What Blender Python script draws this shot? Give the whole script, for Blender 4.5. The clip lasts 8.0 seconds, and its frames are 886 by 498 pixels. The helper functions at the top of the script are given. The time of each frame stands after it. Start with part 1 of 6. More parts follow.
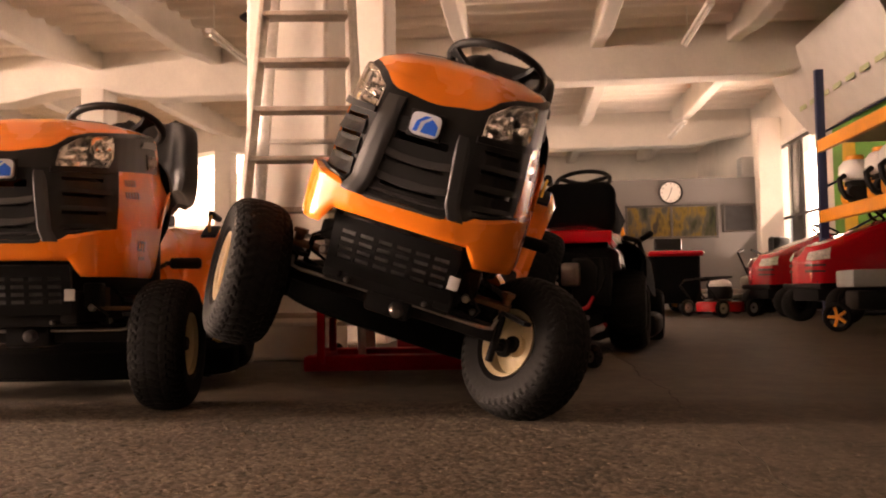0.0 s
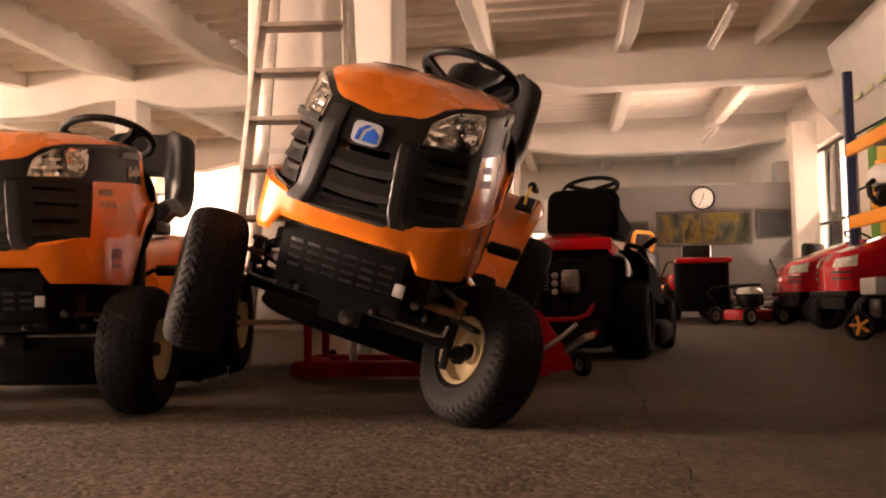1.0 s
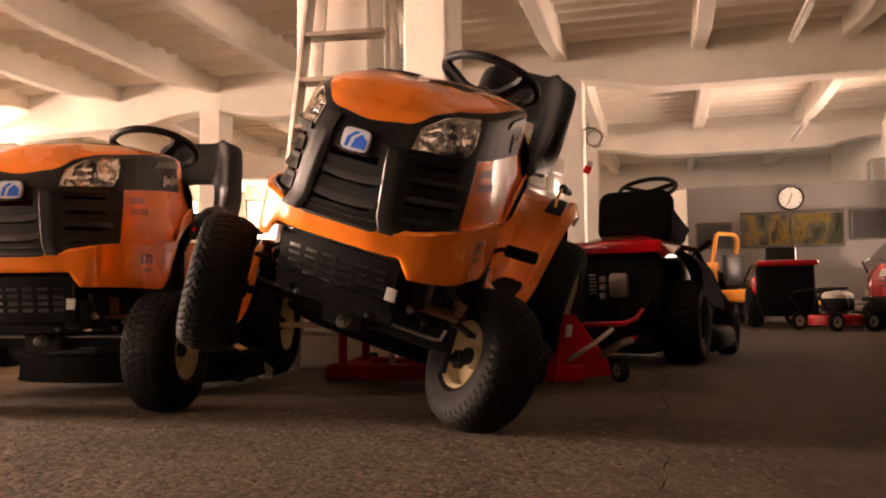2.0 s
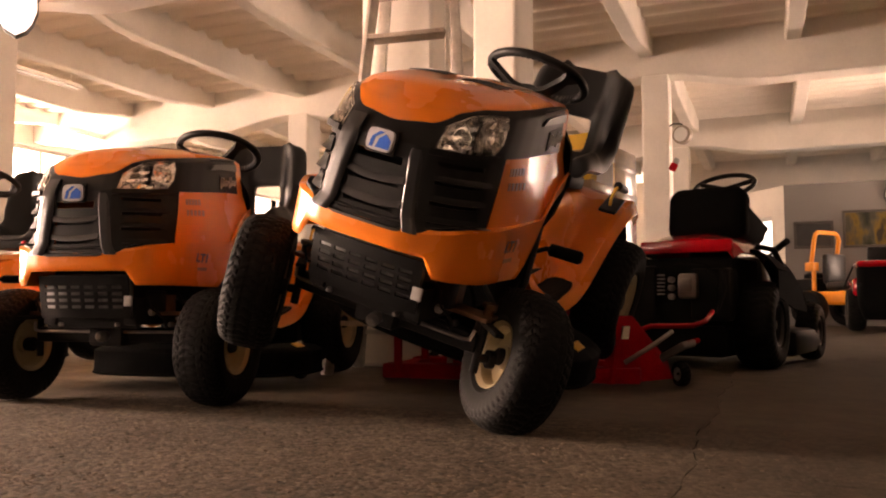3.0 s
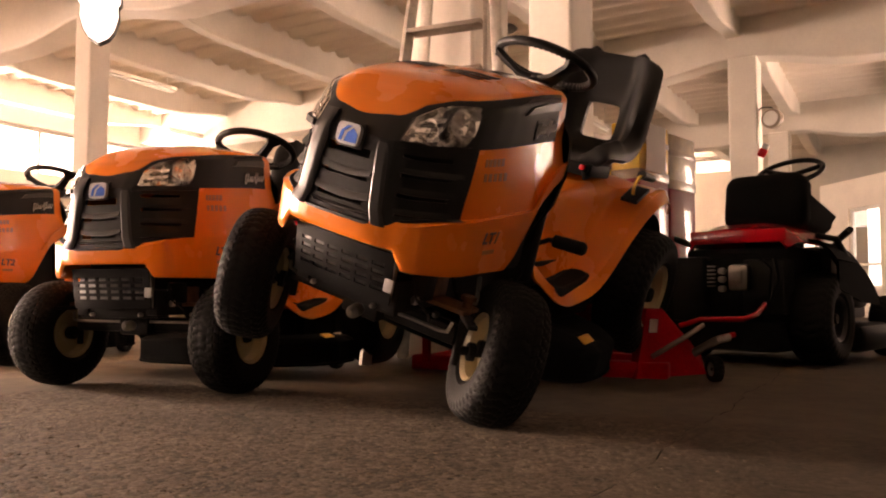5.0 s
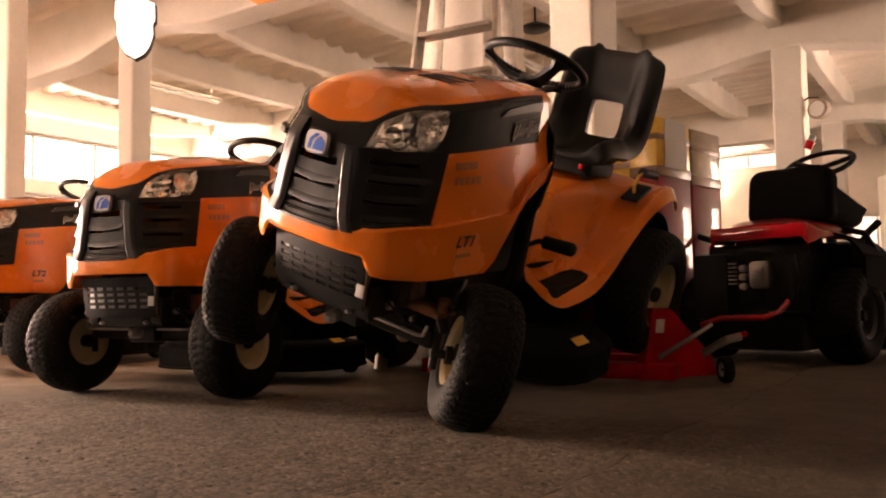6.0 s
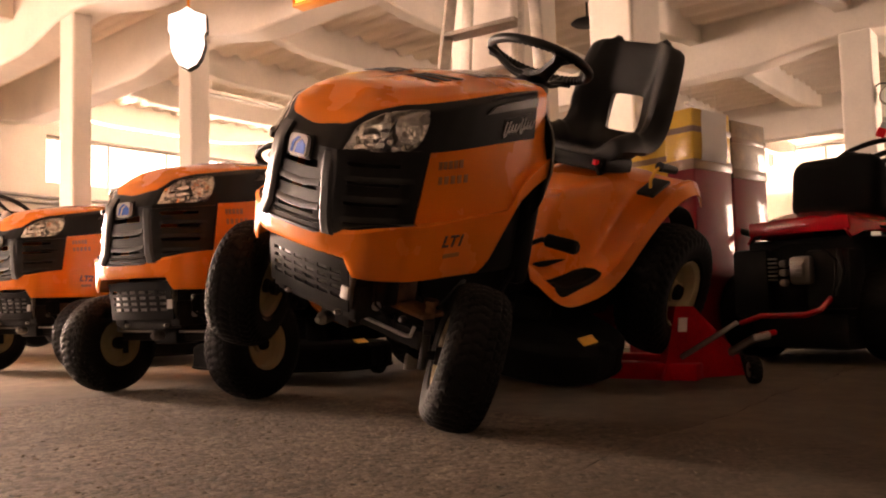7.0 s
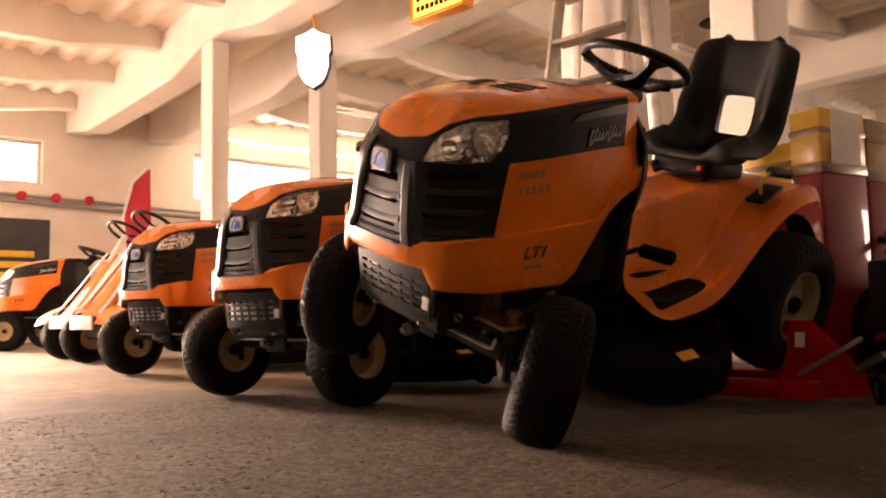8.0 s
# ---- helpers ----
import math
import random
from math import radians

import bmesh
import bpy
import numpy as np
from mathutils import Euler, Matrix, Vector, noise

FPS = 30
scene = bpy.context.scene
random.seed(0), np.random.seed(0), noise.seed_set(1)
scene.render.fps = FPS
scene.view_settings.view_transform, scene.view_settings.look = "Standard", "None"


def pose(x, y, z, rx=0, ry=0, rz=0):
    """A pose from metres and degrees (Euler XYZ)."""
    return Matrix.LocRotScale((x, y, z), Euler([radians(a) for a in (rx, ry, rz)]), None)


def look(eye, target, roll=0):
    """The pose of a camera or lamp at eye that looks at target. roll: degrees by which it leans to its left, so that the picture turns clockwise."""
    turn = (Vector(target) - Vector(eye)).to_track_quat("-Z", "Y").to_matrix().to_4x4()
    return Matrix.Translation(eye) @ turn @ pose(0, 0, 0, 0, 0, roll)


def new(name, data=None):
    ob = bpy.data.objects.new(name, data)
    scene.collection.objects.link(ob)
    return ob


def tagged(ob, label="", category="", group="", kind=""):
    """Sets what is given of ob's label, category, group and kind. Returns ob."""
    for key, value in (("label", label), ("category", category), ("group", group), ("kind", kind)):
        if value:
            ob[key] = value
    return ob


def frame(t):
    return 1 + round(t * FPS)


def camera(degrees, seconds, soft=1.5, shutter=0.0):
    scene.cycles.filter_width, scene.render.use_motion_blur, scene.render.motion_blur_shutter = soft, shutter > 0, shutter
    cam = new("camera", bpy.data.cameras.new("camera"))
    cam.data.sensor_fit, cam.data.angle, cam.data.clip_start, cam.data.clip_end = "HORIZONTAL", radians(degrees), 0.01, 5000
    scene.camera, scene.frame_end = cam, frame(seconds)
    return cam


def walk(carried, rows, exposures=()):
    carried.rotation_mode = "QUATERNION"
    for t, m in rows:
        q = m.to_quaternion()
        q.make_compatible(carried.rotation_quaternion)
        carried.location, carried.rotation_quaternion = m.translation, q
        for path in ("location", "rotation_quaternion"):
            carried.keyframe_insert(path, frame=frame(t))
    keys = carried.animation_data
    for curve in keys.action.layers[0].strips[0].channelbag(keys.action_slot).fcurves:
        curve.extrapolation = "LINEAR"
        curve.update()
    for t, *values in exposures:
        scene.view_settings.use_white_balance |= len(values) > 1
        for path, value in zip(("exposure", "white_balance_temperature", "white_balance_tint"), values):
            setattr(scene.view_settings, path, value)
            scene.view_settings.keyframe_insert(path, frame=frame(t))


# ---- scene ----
cam = camera(59.0, 8.0, 2.0)
PATH = [
    (0, (-0.03, -0.191, 0.336), (0.002, 1.806, 0.442), -0.7),
    (0.5, (0.067, -0.194, 0.337), (0.035, 1.803, 0.44), -0.4),
    (1, (0.2, -0.196, 0.334), (0.123, 1.799, 0.459), -0.6),
    (1.5, (0.327, -0.191, 0.334), (0.155, 1.798, 0.463), -0.5),
    (3, (0.589, -0.133, 0.332), (0.049, 1.788, 0.468), 0.0),
    (3.5, (0.656, -0.109, 0.332), (0.074, 1.801, 0.438), 0.5),
    (4, (0.739, -0.086, 0.331), (0.131, 1.816, 0.439), 0.8),
    (4.5, (0.807, -0.058, 0.331), (0.096, 1.808, 0.441), 0.7),
    (6, (1.077, 0.059, 0.336), (0.155, 1.83, 0.457), -0.9),
    (6.5, (1.169, 0.12, 0.332), (0.146, 1.835, 0.447), -0.9),
    (7, (1.26, 0.182, 0.332), (0.174, 1.857, 0.457), -1.5),
    (7.5, (1.319, 0.231, 0.331), (0.1, 1.81, 0.466), -1.3),
    (8, (1.358, 0.268, 0.333), (0.005, 1.732, 0.491), -1.1),
]
walk(cam, [(t, look(eye, target, roll)) for t, eye, target, roll in PATH], [(0, 0.39, 8400, 36)])

from math import cos, hypot, sin


# ---- world, daylight and lamps ----
BT = Matrix.Translation((-0.41, 5.0, 0)) @ Matrix.Rotation(radians(-7), 4, "Z")   # the building's axes
WALL_L, WALL_R, WALL_B, WALL_F = -9.9, 5.0, 13.5, -9.5
SLAB, GIRDER, BEAM = 3.5, 2.88, 3.14

world = bpy.data.worlds.new("sky")
scene.world = world
world.use_nodes = True
sky = world.node_tree.nodes.new("ShaderNodeTexSky")
sky.sky_type, sky.sun_disc = "NISHITA", False
sky.sun_elevation, sky.sun_rotation = radians(21), radians(-95)
world.node_tree.links.new(sky.outputs[0], world.node_tree.nodes["Background"].inputs[0])
world.node_tree.nodes["Background"].inputs[1].default_value = 0.12

sun = new("sun", bpy.data.lights.new("sun", "SUN"))
sun.data.energy, sun.data.angle, sun.data.color = 5.0, radians(0.6), (1, 0.9, 0.76)
sun.matrix_world = look(BT.to_3x3() @ Vector((-10, -2.0, 3.9)), (0, 0, 0))


def window_light(p, q, z, w, h, power, toward, spread=180):
    """Daylight that enters through one opening."""
    lamp = new("window_light", bpy.data.lights.new("window_light", "AREA"))
    lamp.data.shape, lamp.data.size, lamp.data.size_y = "RECTANGLE", w, h
    lamp.data.energy, lamp.data.color, lamp.data.spread = power, (1, 0.88, 0.74), radians(spread)
    eye = BT @ Vector((p, q, z))
    lamp.matrix_world = look(eye, eye + BT.to_3x3() @ Vector(toward))


window_light(WALL_L + 0.1, -4.5, 1.3, 1.7, 2.4, 540, (1, -0.03, -0.2), 75)
window_light(-7.2, WALL_F + 0.1, 1.65, 4.4, 1.2, 80, (0.85, 1, 0.02), 85)
window_light(WALL_L + 0.1, -4.95, 1.0, 2.0, 1.8, 58, (1, 0.5, 0.42), 90)
window_light(WALL_L + 0.1, 3.2, 2.6, 5.0, 0.65, 240, (1, 0, 0.5), 100)
window_light(WALL_R - 0.1, 6.9, 1.5, 2.2, 2.0, 50, (-1, 0.0, 0.95), 100)
window_light(WALL_R - 0.1, 7.2, 1.4, 1.6, 1.8, 62, (-1, -0.75, 0.06), 75)
window_light(WALL_L + 0.1, -2.5, 2.45, 1.7, 0.6, 10, (1, 0, 0.9), 120)
window_light(-5.5, WALL_B - 0.1, 2.4, 6.0, 0.8, 660, (0, -1, 1.5), 130)


# ---- materials ----
def material(name, base, rough=0.5, metal=0.0, var=0.12, scale=6.0, bump=0.0, fine=90.0, coat=0.0, per_piece=0.0, spec=0.5):
    """A surface with broad stains, fine grain, and roughness that varies."""
    m = bpy.data.materials.new(name)
    m.use_nodes = True
    nt = m.node_tree
    b = nt.nodes["Principled BSDF"]
    tc = nt.nodes.new("ShaderNodeTexCoord")
    big, small = nt.nodes.new("ShaderNodeTexNoise"), nt.nodes.new("ShaderNodeTexNoise")
    big.inputs["Scale"].default_value, big.inputs["Detail"].default_value = scale, 5
    small.inputs["Scale"].default_value, small.inputs["Detail"].default_value = fine, 3
    for n in (big, small):
        nt.links.new(tc.outputs["Object"], n.inputs["Vector"])
    add = nt.nodes.new("ShaderNodeMath")
    add.operation = "MULTIPLY_ADD"
    add.inputs[1].default_value = 0.35
    nt.links.new(small.outputs[0], add.inputs[0])
    nt.links.new(big.outputs[0], add.inputs[2])
    ramp = nt.nodes.new("ShaderNodeMapRange")
    ramp.inputs[1].default_value, ramp.inputs[2].default_value = 0.4, 0.95
    ramp.inputs[3].default_value, ramp.inputs[4].default_value = 1 - var, 1 + var
    nt.links.new(add.outputs[0], ramp.inputs[0])
    last = ramp.outputs[0]
    if per_piece:
        info, mr, mul = nt.nodes.new("ShaderNodeObjectInfo"), nt.nodes.new("ShaderNodeMapRange"), nt.nodes.new("ShaderNodeMath")
        mr.inputs[3].default_value, mr.inputs[4].default_value = 1 - per_piece, 1 + per_piece
        mul.operation = "MULTIPLY"
        nt.links.new(info.outputs["Random"], mr.inputs[0])
        nt.links.new(mr.outputs[0], mul.inputs[0])
        nt.links.new(last, mul.inputs[1])
        last = mul.outputs[0]
    mix = nt.nodes.new("ShaderNodeVectorMath")
    mix.operation = "SCALE"
    mix.inputs[0].default_value = base
    nt.links.new(last, mix.inputs["Scale"])
    nt.links.new(mix.outputs[0], b.inputs["Base Color"])
    rr = nt.nodes.new("ShaderNodeMapRange")
    rr.inputs[3].default_value, rr.inputs[4].default_value = max(0.02, rough - 0.08), min(1, rough + 0.1)
    nt.links.new(big.outputs[0], rr.inputs[0])
    nt.links.new(rr.outputs[0], b.inputs["Roughness"])
    b.inputs["Metallic"].default_value, b.inputs["Coat Weight"].default_value = metal, coat
    b.inputs["Coat Roughness"].default_value = 0.06
    b.inputs["Specular IOR Level"].default_value = spec
    if bump:
        bp = nt.nodes.new("ShaderNodeBump")
        bp.inputs["Strength"].default_value, bp.inputs["Distance"].default_value = 1.0, bump
        nt.links.new(add.outputs[0], bp.inputs["Height"])
        nt.links.new(bp.outputs[0], b.inputs["Normal"])
    return m


def glowing(name, colour, strength):
    m = bpy.data.materials.new(name)
    m.use_nodes = True
    b = m.node_tree.nodes["Principled BSDF"]
    b.inputs["Base Color"].default_value = (*colour, 1)
    b.inputs["Emission Color"].default_value, b.inputs["Emission Strength"].default_value = (*colour, 1), strength
    return m


def clear(name, tint=(1, 1, 1), rough=0.02):
    m = bpy.data.materials.new(name)
    m.use_nodes = True
    b = m.node_tree.nodes["Principled BSDF"]
    b.inputs["Base Color"].default_value = (*tint, 1)
    b.inputs["Transmission Weight"].default_value, b.inputs["Roughness"].default_value, b.inputs["IOR"].default_value = 1.0, rough, 1.45
    return m


def aggregate():
    """Tan concrete; where its skin has worn away in front of the mowers the gravel shows, with small pits. The colour
    also carries painted daylight on the left and shade on the right.
    """
    m = material("worn_aggregate", (0.086, 0.067, 0.047), 0.55, var=0.28, scale=1.6, fine=45, spec=0.2)
    nt = m.node_tree
    b = nt.nodes["Principled BSDF"]
    tc = next(n for n in nt.nodes if n.type == "TEX_COORD")
    old = b.inputs["Base Color"].links[0].from_socket

    def node(kind, **values):
        n = nt.nodes.new(kind)
        for k, v in values.items():
            n.inputs[k.replace("_", " ")].default_value = v
        return n

    def sums(op, a, c, d=None):
        n = nt.nodes.new("ShaderNodeMath")
        n.operation, n.use_clamp = op, False
        for slot, v in zip(n.inputs, (a, c, d)):
            if v is None:
                continue
            if isinstance(v, (int, float)):
                slot.default_value = v
            else:
                nt.links.new(v, slot)
        return n.outputs[0]

    def span(value, a, c, lo=0.0, hi=1.0):
        n = nt.nodes.new("ShaderNodeMapRange")
        n.interpolation_type = "SMOOTHSTEP"
        nt.links.new(value, n.inputs[0])
        for k, v in zip((1, 2, 3, 4), (a, c, lo, hi)):
            n.inputs[k].default_value = v
        return n.outputs[0]

    def over(kind, **values):
        n = node(kind, **values)
        nt.links.new(tc.outputs["Object"], n.inputs["Vector"])
        return n

    axes = nt.nodes.new("ShaderNodeSeparateXYZ")
    nt.links.new(tc.outputs["Object"], axes.inputs[0])
    edge = over("ShaderNodeTexNoise", Scale=5.0, Detail=6.0).outputs[0]
    p = sums("MULTIPLY_ADD", edge, 0.22, axes.outputs[0])
    q = sums("MULTIPLY_ADD", edge, 0.22, axes.outputs[1])
    worn = sums("MULTIPLY", span(p, -0.6, -0.48), span(q, -2.72, -2.5, 1, 0))
    right = span(axes.outputs[0], 0.9, 2.0, 1, 0.45)
    worn = sums("MULTIPLY", worn, right)
    stones, grit, pits = over("ShaderNodeTexVoronoi", Scale=62.0), over("ShaderNodeTexVoronoi", Scale=210.0), over("ShaderNodeTexVoronoi", Scale=26.0)
    patch = over("ShaderNodeTexNoise", Scale=9.0, Detail=8.0, Roughness=0.7).outputs[0]
    first = nt.nodes.new("ShaderNodeSeparateColor")
    nt.links.new(stones.outputs["Color"], first.inputs[0])
    second = nt.nodes.new("ShaderNodeSeparateColor")
    nt.links.new(grit.outputs["Color"], second.inputs[0])
    third = nt.nodes.new("ShaderNodeSeparateColor")
    nt.links.new(pits.outputs["Color"], third.inputs[0])
    speckle_and_light = sums("MULTIPLY_ADD", second.outputs[0], 0.7, sums("MULTIPLY_ADD", first.outputs[0], 0.9, 0.2))
    speckle_and_light = sums("MULTIPLY_ADD", sums("SUBTRACT", speckle_and_light, 1.0), worn, 1.0)
    speckle_and_light = sums("MULTIPLY", speckle_and_light, span(patch, 0.3, 0.7, 0.75, 1.25))
    hole = sums("MULTIPLY", span(pits.outputs["Distance"], 0.1, 0.26, 1, 0), span(third.outputs[0], 0.86, 0.9))
    hole = sums("MULTIPLY", hole, worn)
    speckle_and_light = sums("MULTIPLY", speckle_and_light, sums("MULTIPLY_ADD", hole, -0.75, 1.0))
    # paler smooth concrete, with the daylight glare near the door painted in
    speckle_and_light = sums("MULTIPLY", speckle_and_light, span(p, -1.5, -0.55, 2.6, 1.0))
    speckle_and_light = sums("MULTIPLY", speckle_and_light, span(p, 1.1, 2.2, 1, 0.6))   # dimmer light on the right, painted as a darker colour
    mul = nt.nodes.new("ShaderNodeVectorMath")
    mul.operation = "SCALE"
    nt.links.new(old, mul.inputs[0])
    nt.links.new(speckle_and_light, mul.inputs["Scale"])
    nt.links.new(mul.outputs[0], b.inputs["Base Color"])
    nt.links.new(span(worn, 0, 1, 0.66, 0.8), b.inputs["Roughness"])
    rough = sums("MULTIPLY_ADD", first.outputs[1], 0.5, sums("MULTIPLY", second.outputs[1], 0.25))
    rough = sums("MULTIPLY_ADD", stones.outputs["Distance"], -0.5, rough)
    rough = sums("MULTIPLY", rough, worn)
    rough = sums("MULTIPLY_ADD", hole, -1.0, rough)
    rough = sums("MULTIPLY_ADD", patch, 0.35, rough)
    bp = nt.nodes.new("ShaderNodeBump")
    bp.inputs["Strength"].default_value, bp.inputs["Distance"].default_value = 0.85, 0.006
    nt.links.new(rough, bp.inputs["Height"])
    nt.links.new(bp.outputs[0], b.inputs["Normal"])
    return m


ORANGE = material("orange_paint", (0.84, 0.205, 0.021), 0.26, var=0.04, scale=4, fine=300, coat=0.45, spec=0.35)
RED = material("red_paint", (0.42, 0.006, 0.012), 0.22, var=0.06, scale=4, fine=200, coat=0.8, spec=0.35)
BLACK = material("black_plastic", (0.014, 0.0138, 0.0138), 0.45, var=0.2, bump=0.0004, fine=400, spec=0.15)
GREYBLACK = material("satin_black_plastic", (0.026, 0.0255, 0.026), 0.36, var=0.15, bump=0.0002, fine=500, spec=0.5)
STEELBLACK = material("black_steel", (0.013, 0.0125, 0.0125), 0.5, var=0.3, fine=120, spec=0.08)
RUBBER = material("tyre_rubber", (0.0095, 0.0092, 0.0088), 0.66, var=0.4, bump=0.0006, fine=160, spec=0.1)
CREAM = material("cream_wheel_paint", (0.48, 0.385, 0.235), 0.42, var=0.1, scale=9)
STEEL = material("bare_steel", (0.36, 0.34, 0.32), 0.32, metal=1.0, var=0.2)
NOSEBLACK = material("matt_black_plate", (0.006, 0.006, 0.006), 0.55, var=0.3, fine=150, spec=0.06)
RUSTY = material("rusty_steel", (0.16, 0.08, 0.045), 0.6, metal=0.4, var=0.5, scale=40, bump=0.001)
GREYTAG = material("grey_tag", (0.3, 0.295, 0.28), 0.6)
GREYBACK = material("dark_grey_sheet", (0.16, 0.16, 0.158), 0.45, metal=0.5, var=0.5, scale=30)
BADGE = material("badge_silver", (0.5, 0.5, 0.52), 0.65, metal=0.0, spec=0.15)
BLUE = material("badge_blue", (0.008, 0.1, 0.5), 0.5, spec=0.15)
VINYL = material("black_vinyl", (0.014, 0.0138, 0.014), 0.38, var=0.15, bump=0.0005, fine=260, spec=0.25)
LENS = clear("headlamp_lens")
REFLECTOR = material("headlamp_reflector", (0.92, 0.91, 0.89), 0.1, metal=1.0, var=0.1, scale=50, fine=80)
YELLOWTAG = material("yellow_tag", (0.75, 0.4, 0.05), 0.5)
DECKPAINT = material("dull_black_deck_paint", (0.007, 0.007, 0.007), 0.85, var=0.4, spec=0.02)
DECAL = material("dark_decal", (0.06, 0.02, 0.01), 0.4)
DECALGREY = material("grey_decal", (0.36, 0.13, 0.03), 0.4)
STICKER = material("grey_sticker", (0.3, 0.27, 0.24), 0.15, var=0.15, scale=30)
PLASTER = material("white_plaster", (0.76, 0.71, 0.64), 0.85, var=0.1, scale=2.0, bump=0.002, fine=30)
CEILING = material("whitewashed_ceiling", (0.85, 0.77, 0.68), 0.9, var=0.08, scale=1.2, bump=0.001, fine=40)
# for walls out of view only; dark so that they bounce little light
DARKWALL = material("unseen_dark_wall", (0.05, 0.042, 0.035), 0.8, var=0.1)
GREYWALL = material("grey_wall_paint", (0.18, 0.175, 0.17), 0.8, var=0.05, scale=1.5)
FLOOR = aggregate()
PEBBLE = material("gravel_stone", (0.078, 0.060, 0.043), 0.9, var=0.2, scale=20, fine=300, spec=0.08)
shade, island, vary = PEBBLE.node_tree.nodes["Principled BSDF"], PEBBLE.node_tree.nodes.new("ShaderNodeNewGeometry"), PEBBLE.node_tree.nodes.new("ShaderNodeMapRange")
vary.inputs[3].default_value, vary.inputs[4].default_value = 0.5, 1.7
tint = PEBBLE.node_tree.nodes.new("ShaderNodeVectorMath")
tint.operation = "SCALE"
PEBBLE.node_tree.links.new(shade.inputs["Base Color"].links[0].from_socket, tint.inputs[0])
PEBBLE.node_tree.links.new(island.outputs["Random Per Island"], vary.inputs[0])
PEBBLE.node_tree.links.new(vary.outputs[0], tint.inputs["Scale"])
PEBBLE.node_tree.links.new(tint.outputs[0], shade.inputs["Base Color"])
ALU = material("aluminium", (0.62, 0.58, 0.53), 0.35, metal=0.9, var=0.2, scale=20)
WOODSTEP = material("worn_ladder_step", (0.3, 0.24, 0.19), 0.6, var=0.3, scale=20)
FRAMEDARK = material("dark_window_frame", (0.06, 0.055, 0.05), 0.5)
GLASS = clear("window_glass")
TUBE = material("unlit_tube", (0.8, 0.78, 0.74), 0.3)
LAMPBODY = material("lamp_enamel", (0.74, 0.7, 0.64), 0.45)


# ---- mesh helpers ----
def link_mesh(name, bm, mats, smooth=40):
    me = bpy.data.meshes.new(name)
    bmesh.ops.recalc_face_normals(bm, faces=bm.faces)
    bm.to_mesh(me)
    bm.free()
    for m in (mats if isinstance(mats, (list, tuple)) else [mats]):
        me.materials.append(m)
    if smooth:
        me.shade_smooth()
        me.set_sharp_from_angle(angle=radians(smooth))
    return new(name, me)


def part(name, bm, mats, parent, label="", smooth=40):
    ob = link_mesh(name, bm, mats, smooth)
    ob.parent = parent
    if label:
        ob["label"] = label
    return ob


def thing(name, label, category, m=None, group="", kind=""):
    ob = new(name)
    ob.empty_display_size = 0.1
    if m is not None:
        ob.matrix_basis = m
    return tagged(ob, label, category, group, kind)


def box(bm, lo, hi, bevel=0.0, m=None, mat=0, seg=2):
    """A box between two corners, its edges rounded by bevel."""
    c = [(a + b) / 2 for a, b in zip(lo, hi)]
    s = [abs(b - a) for a, b in zip(lo, hi)]
    mm = Matrix.Translation(c) @ Matrix.Diagonal((*s, 1))
    if m is not None:
        mm = m @ mm
    r = bmesh.ops.create_cube(bm, size=1, matrix=mm)
    vs = r["verts"]
    fs = list({f for v in vs for f in v.link_faces})
    if bevel:
        es = list({e for v in vs for e in v.link_edges})
        out = bmesh.ops.bevel(bm, geom=es, offset=min(bevel, min(s) * 0.45), segments=seg, affect="EDGES", profile=0.5)
        fs = list({f for f in out["faces"]} | {f for f in fs if f.is_valid})
        fs = [f for f in fs if f.is_valid]
    for f in fs:
        f.material_index = mat
    return bm


def lathe(bm, profile, seg=32, m=None, mat=0, closed=False):
    """Turns (radius, along) round the x axis."""
    m = m or Matrix()
    rings = []
    for r, a in profile:
        rings.append([bm.verts.new(m @ Vector((a, r * math.cos(2 * math.pi * i / seg), r * math.sin(2 * math.pi * i / seg)))) for i in range(seg)])
    pairs = list(zip(rings, rings[1:])) + ([(rings[-1], rings[0])] if closed else [])
    for A, B in pairs:
        for i in range(seg):
            f = bm.faces.new((A[i], A[(i + 1) % seg], B[(i + 1) % seg], B[i]))
            f.material_index = mat
    if not closed:
        for R in (rings[0], rings[-1]):
            f = bm.faces.new(R)
            f.material_index = mat
    return bm


def rod(bm, a, b, r, r2=None, seg=10, mat=0):
    a, b = Vector(a), Vector(b)
    q = (b - a).to_track_quat("X", "Z").to_matrix().to_4x4()
    return lathe(bm, [(r, 0), (r if r2 is None else r2, (b - a).length)], seg, Matrix.Translation(a) @ q, mat)


def tube(bm, pts, r, seg=8, mat=0, closed=False):
    """A round bar along points."""
    pts = [Vector(p) for p in pts]
    n = len(pts)
    rings = []
    side = None
    for i, p in enumerate(pts):
        d = (pts[(i + 1) % n] - pts[i - 1]) if closed else (pts[min(i + 1, n - 1)] - pts[max(i - 1, 0)])
        d.normalize()
        if side is None:
            side = d.cross(Vector((0.3, 0.2, 1))).normalized()
        side = (side - d * side.dot(d)).normalized()
        up = d.cross(side)
        rings.append([bm.verts.new(p + r * (math.cos(2 * math.pi * k / seg) * side + math.sin(2 * math.pi * k / seg) * up)) for k in range(seg)])
    pairs = list(zip(rings, rings[1:])) + ([(rings[-1], rings[0])] if closed else [])
    for A, B in pairs:
        for k in range(seg):
            f = bm.faces.new((A[k], A[(k + 1) % seg], B[(k + 1) % seg], B[k]))
            f.material_index = mat
    if not closed:
        for R in (rings[0], rings[-1]):
            bm.faces.new(R).material_index = mat
    return bm


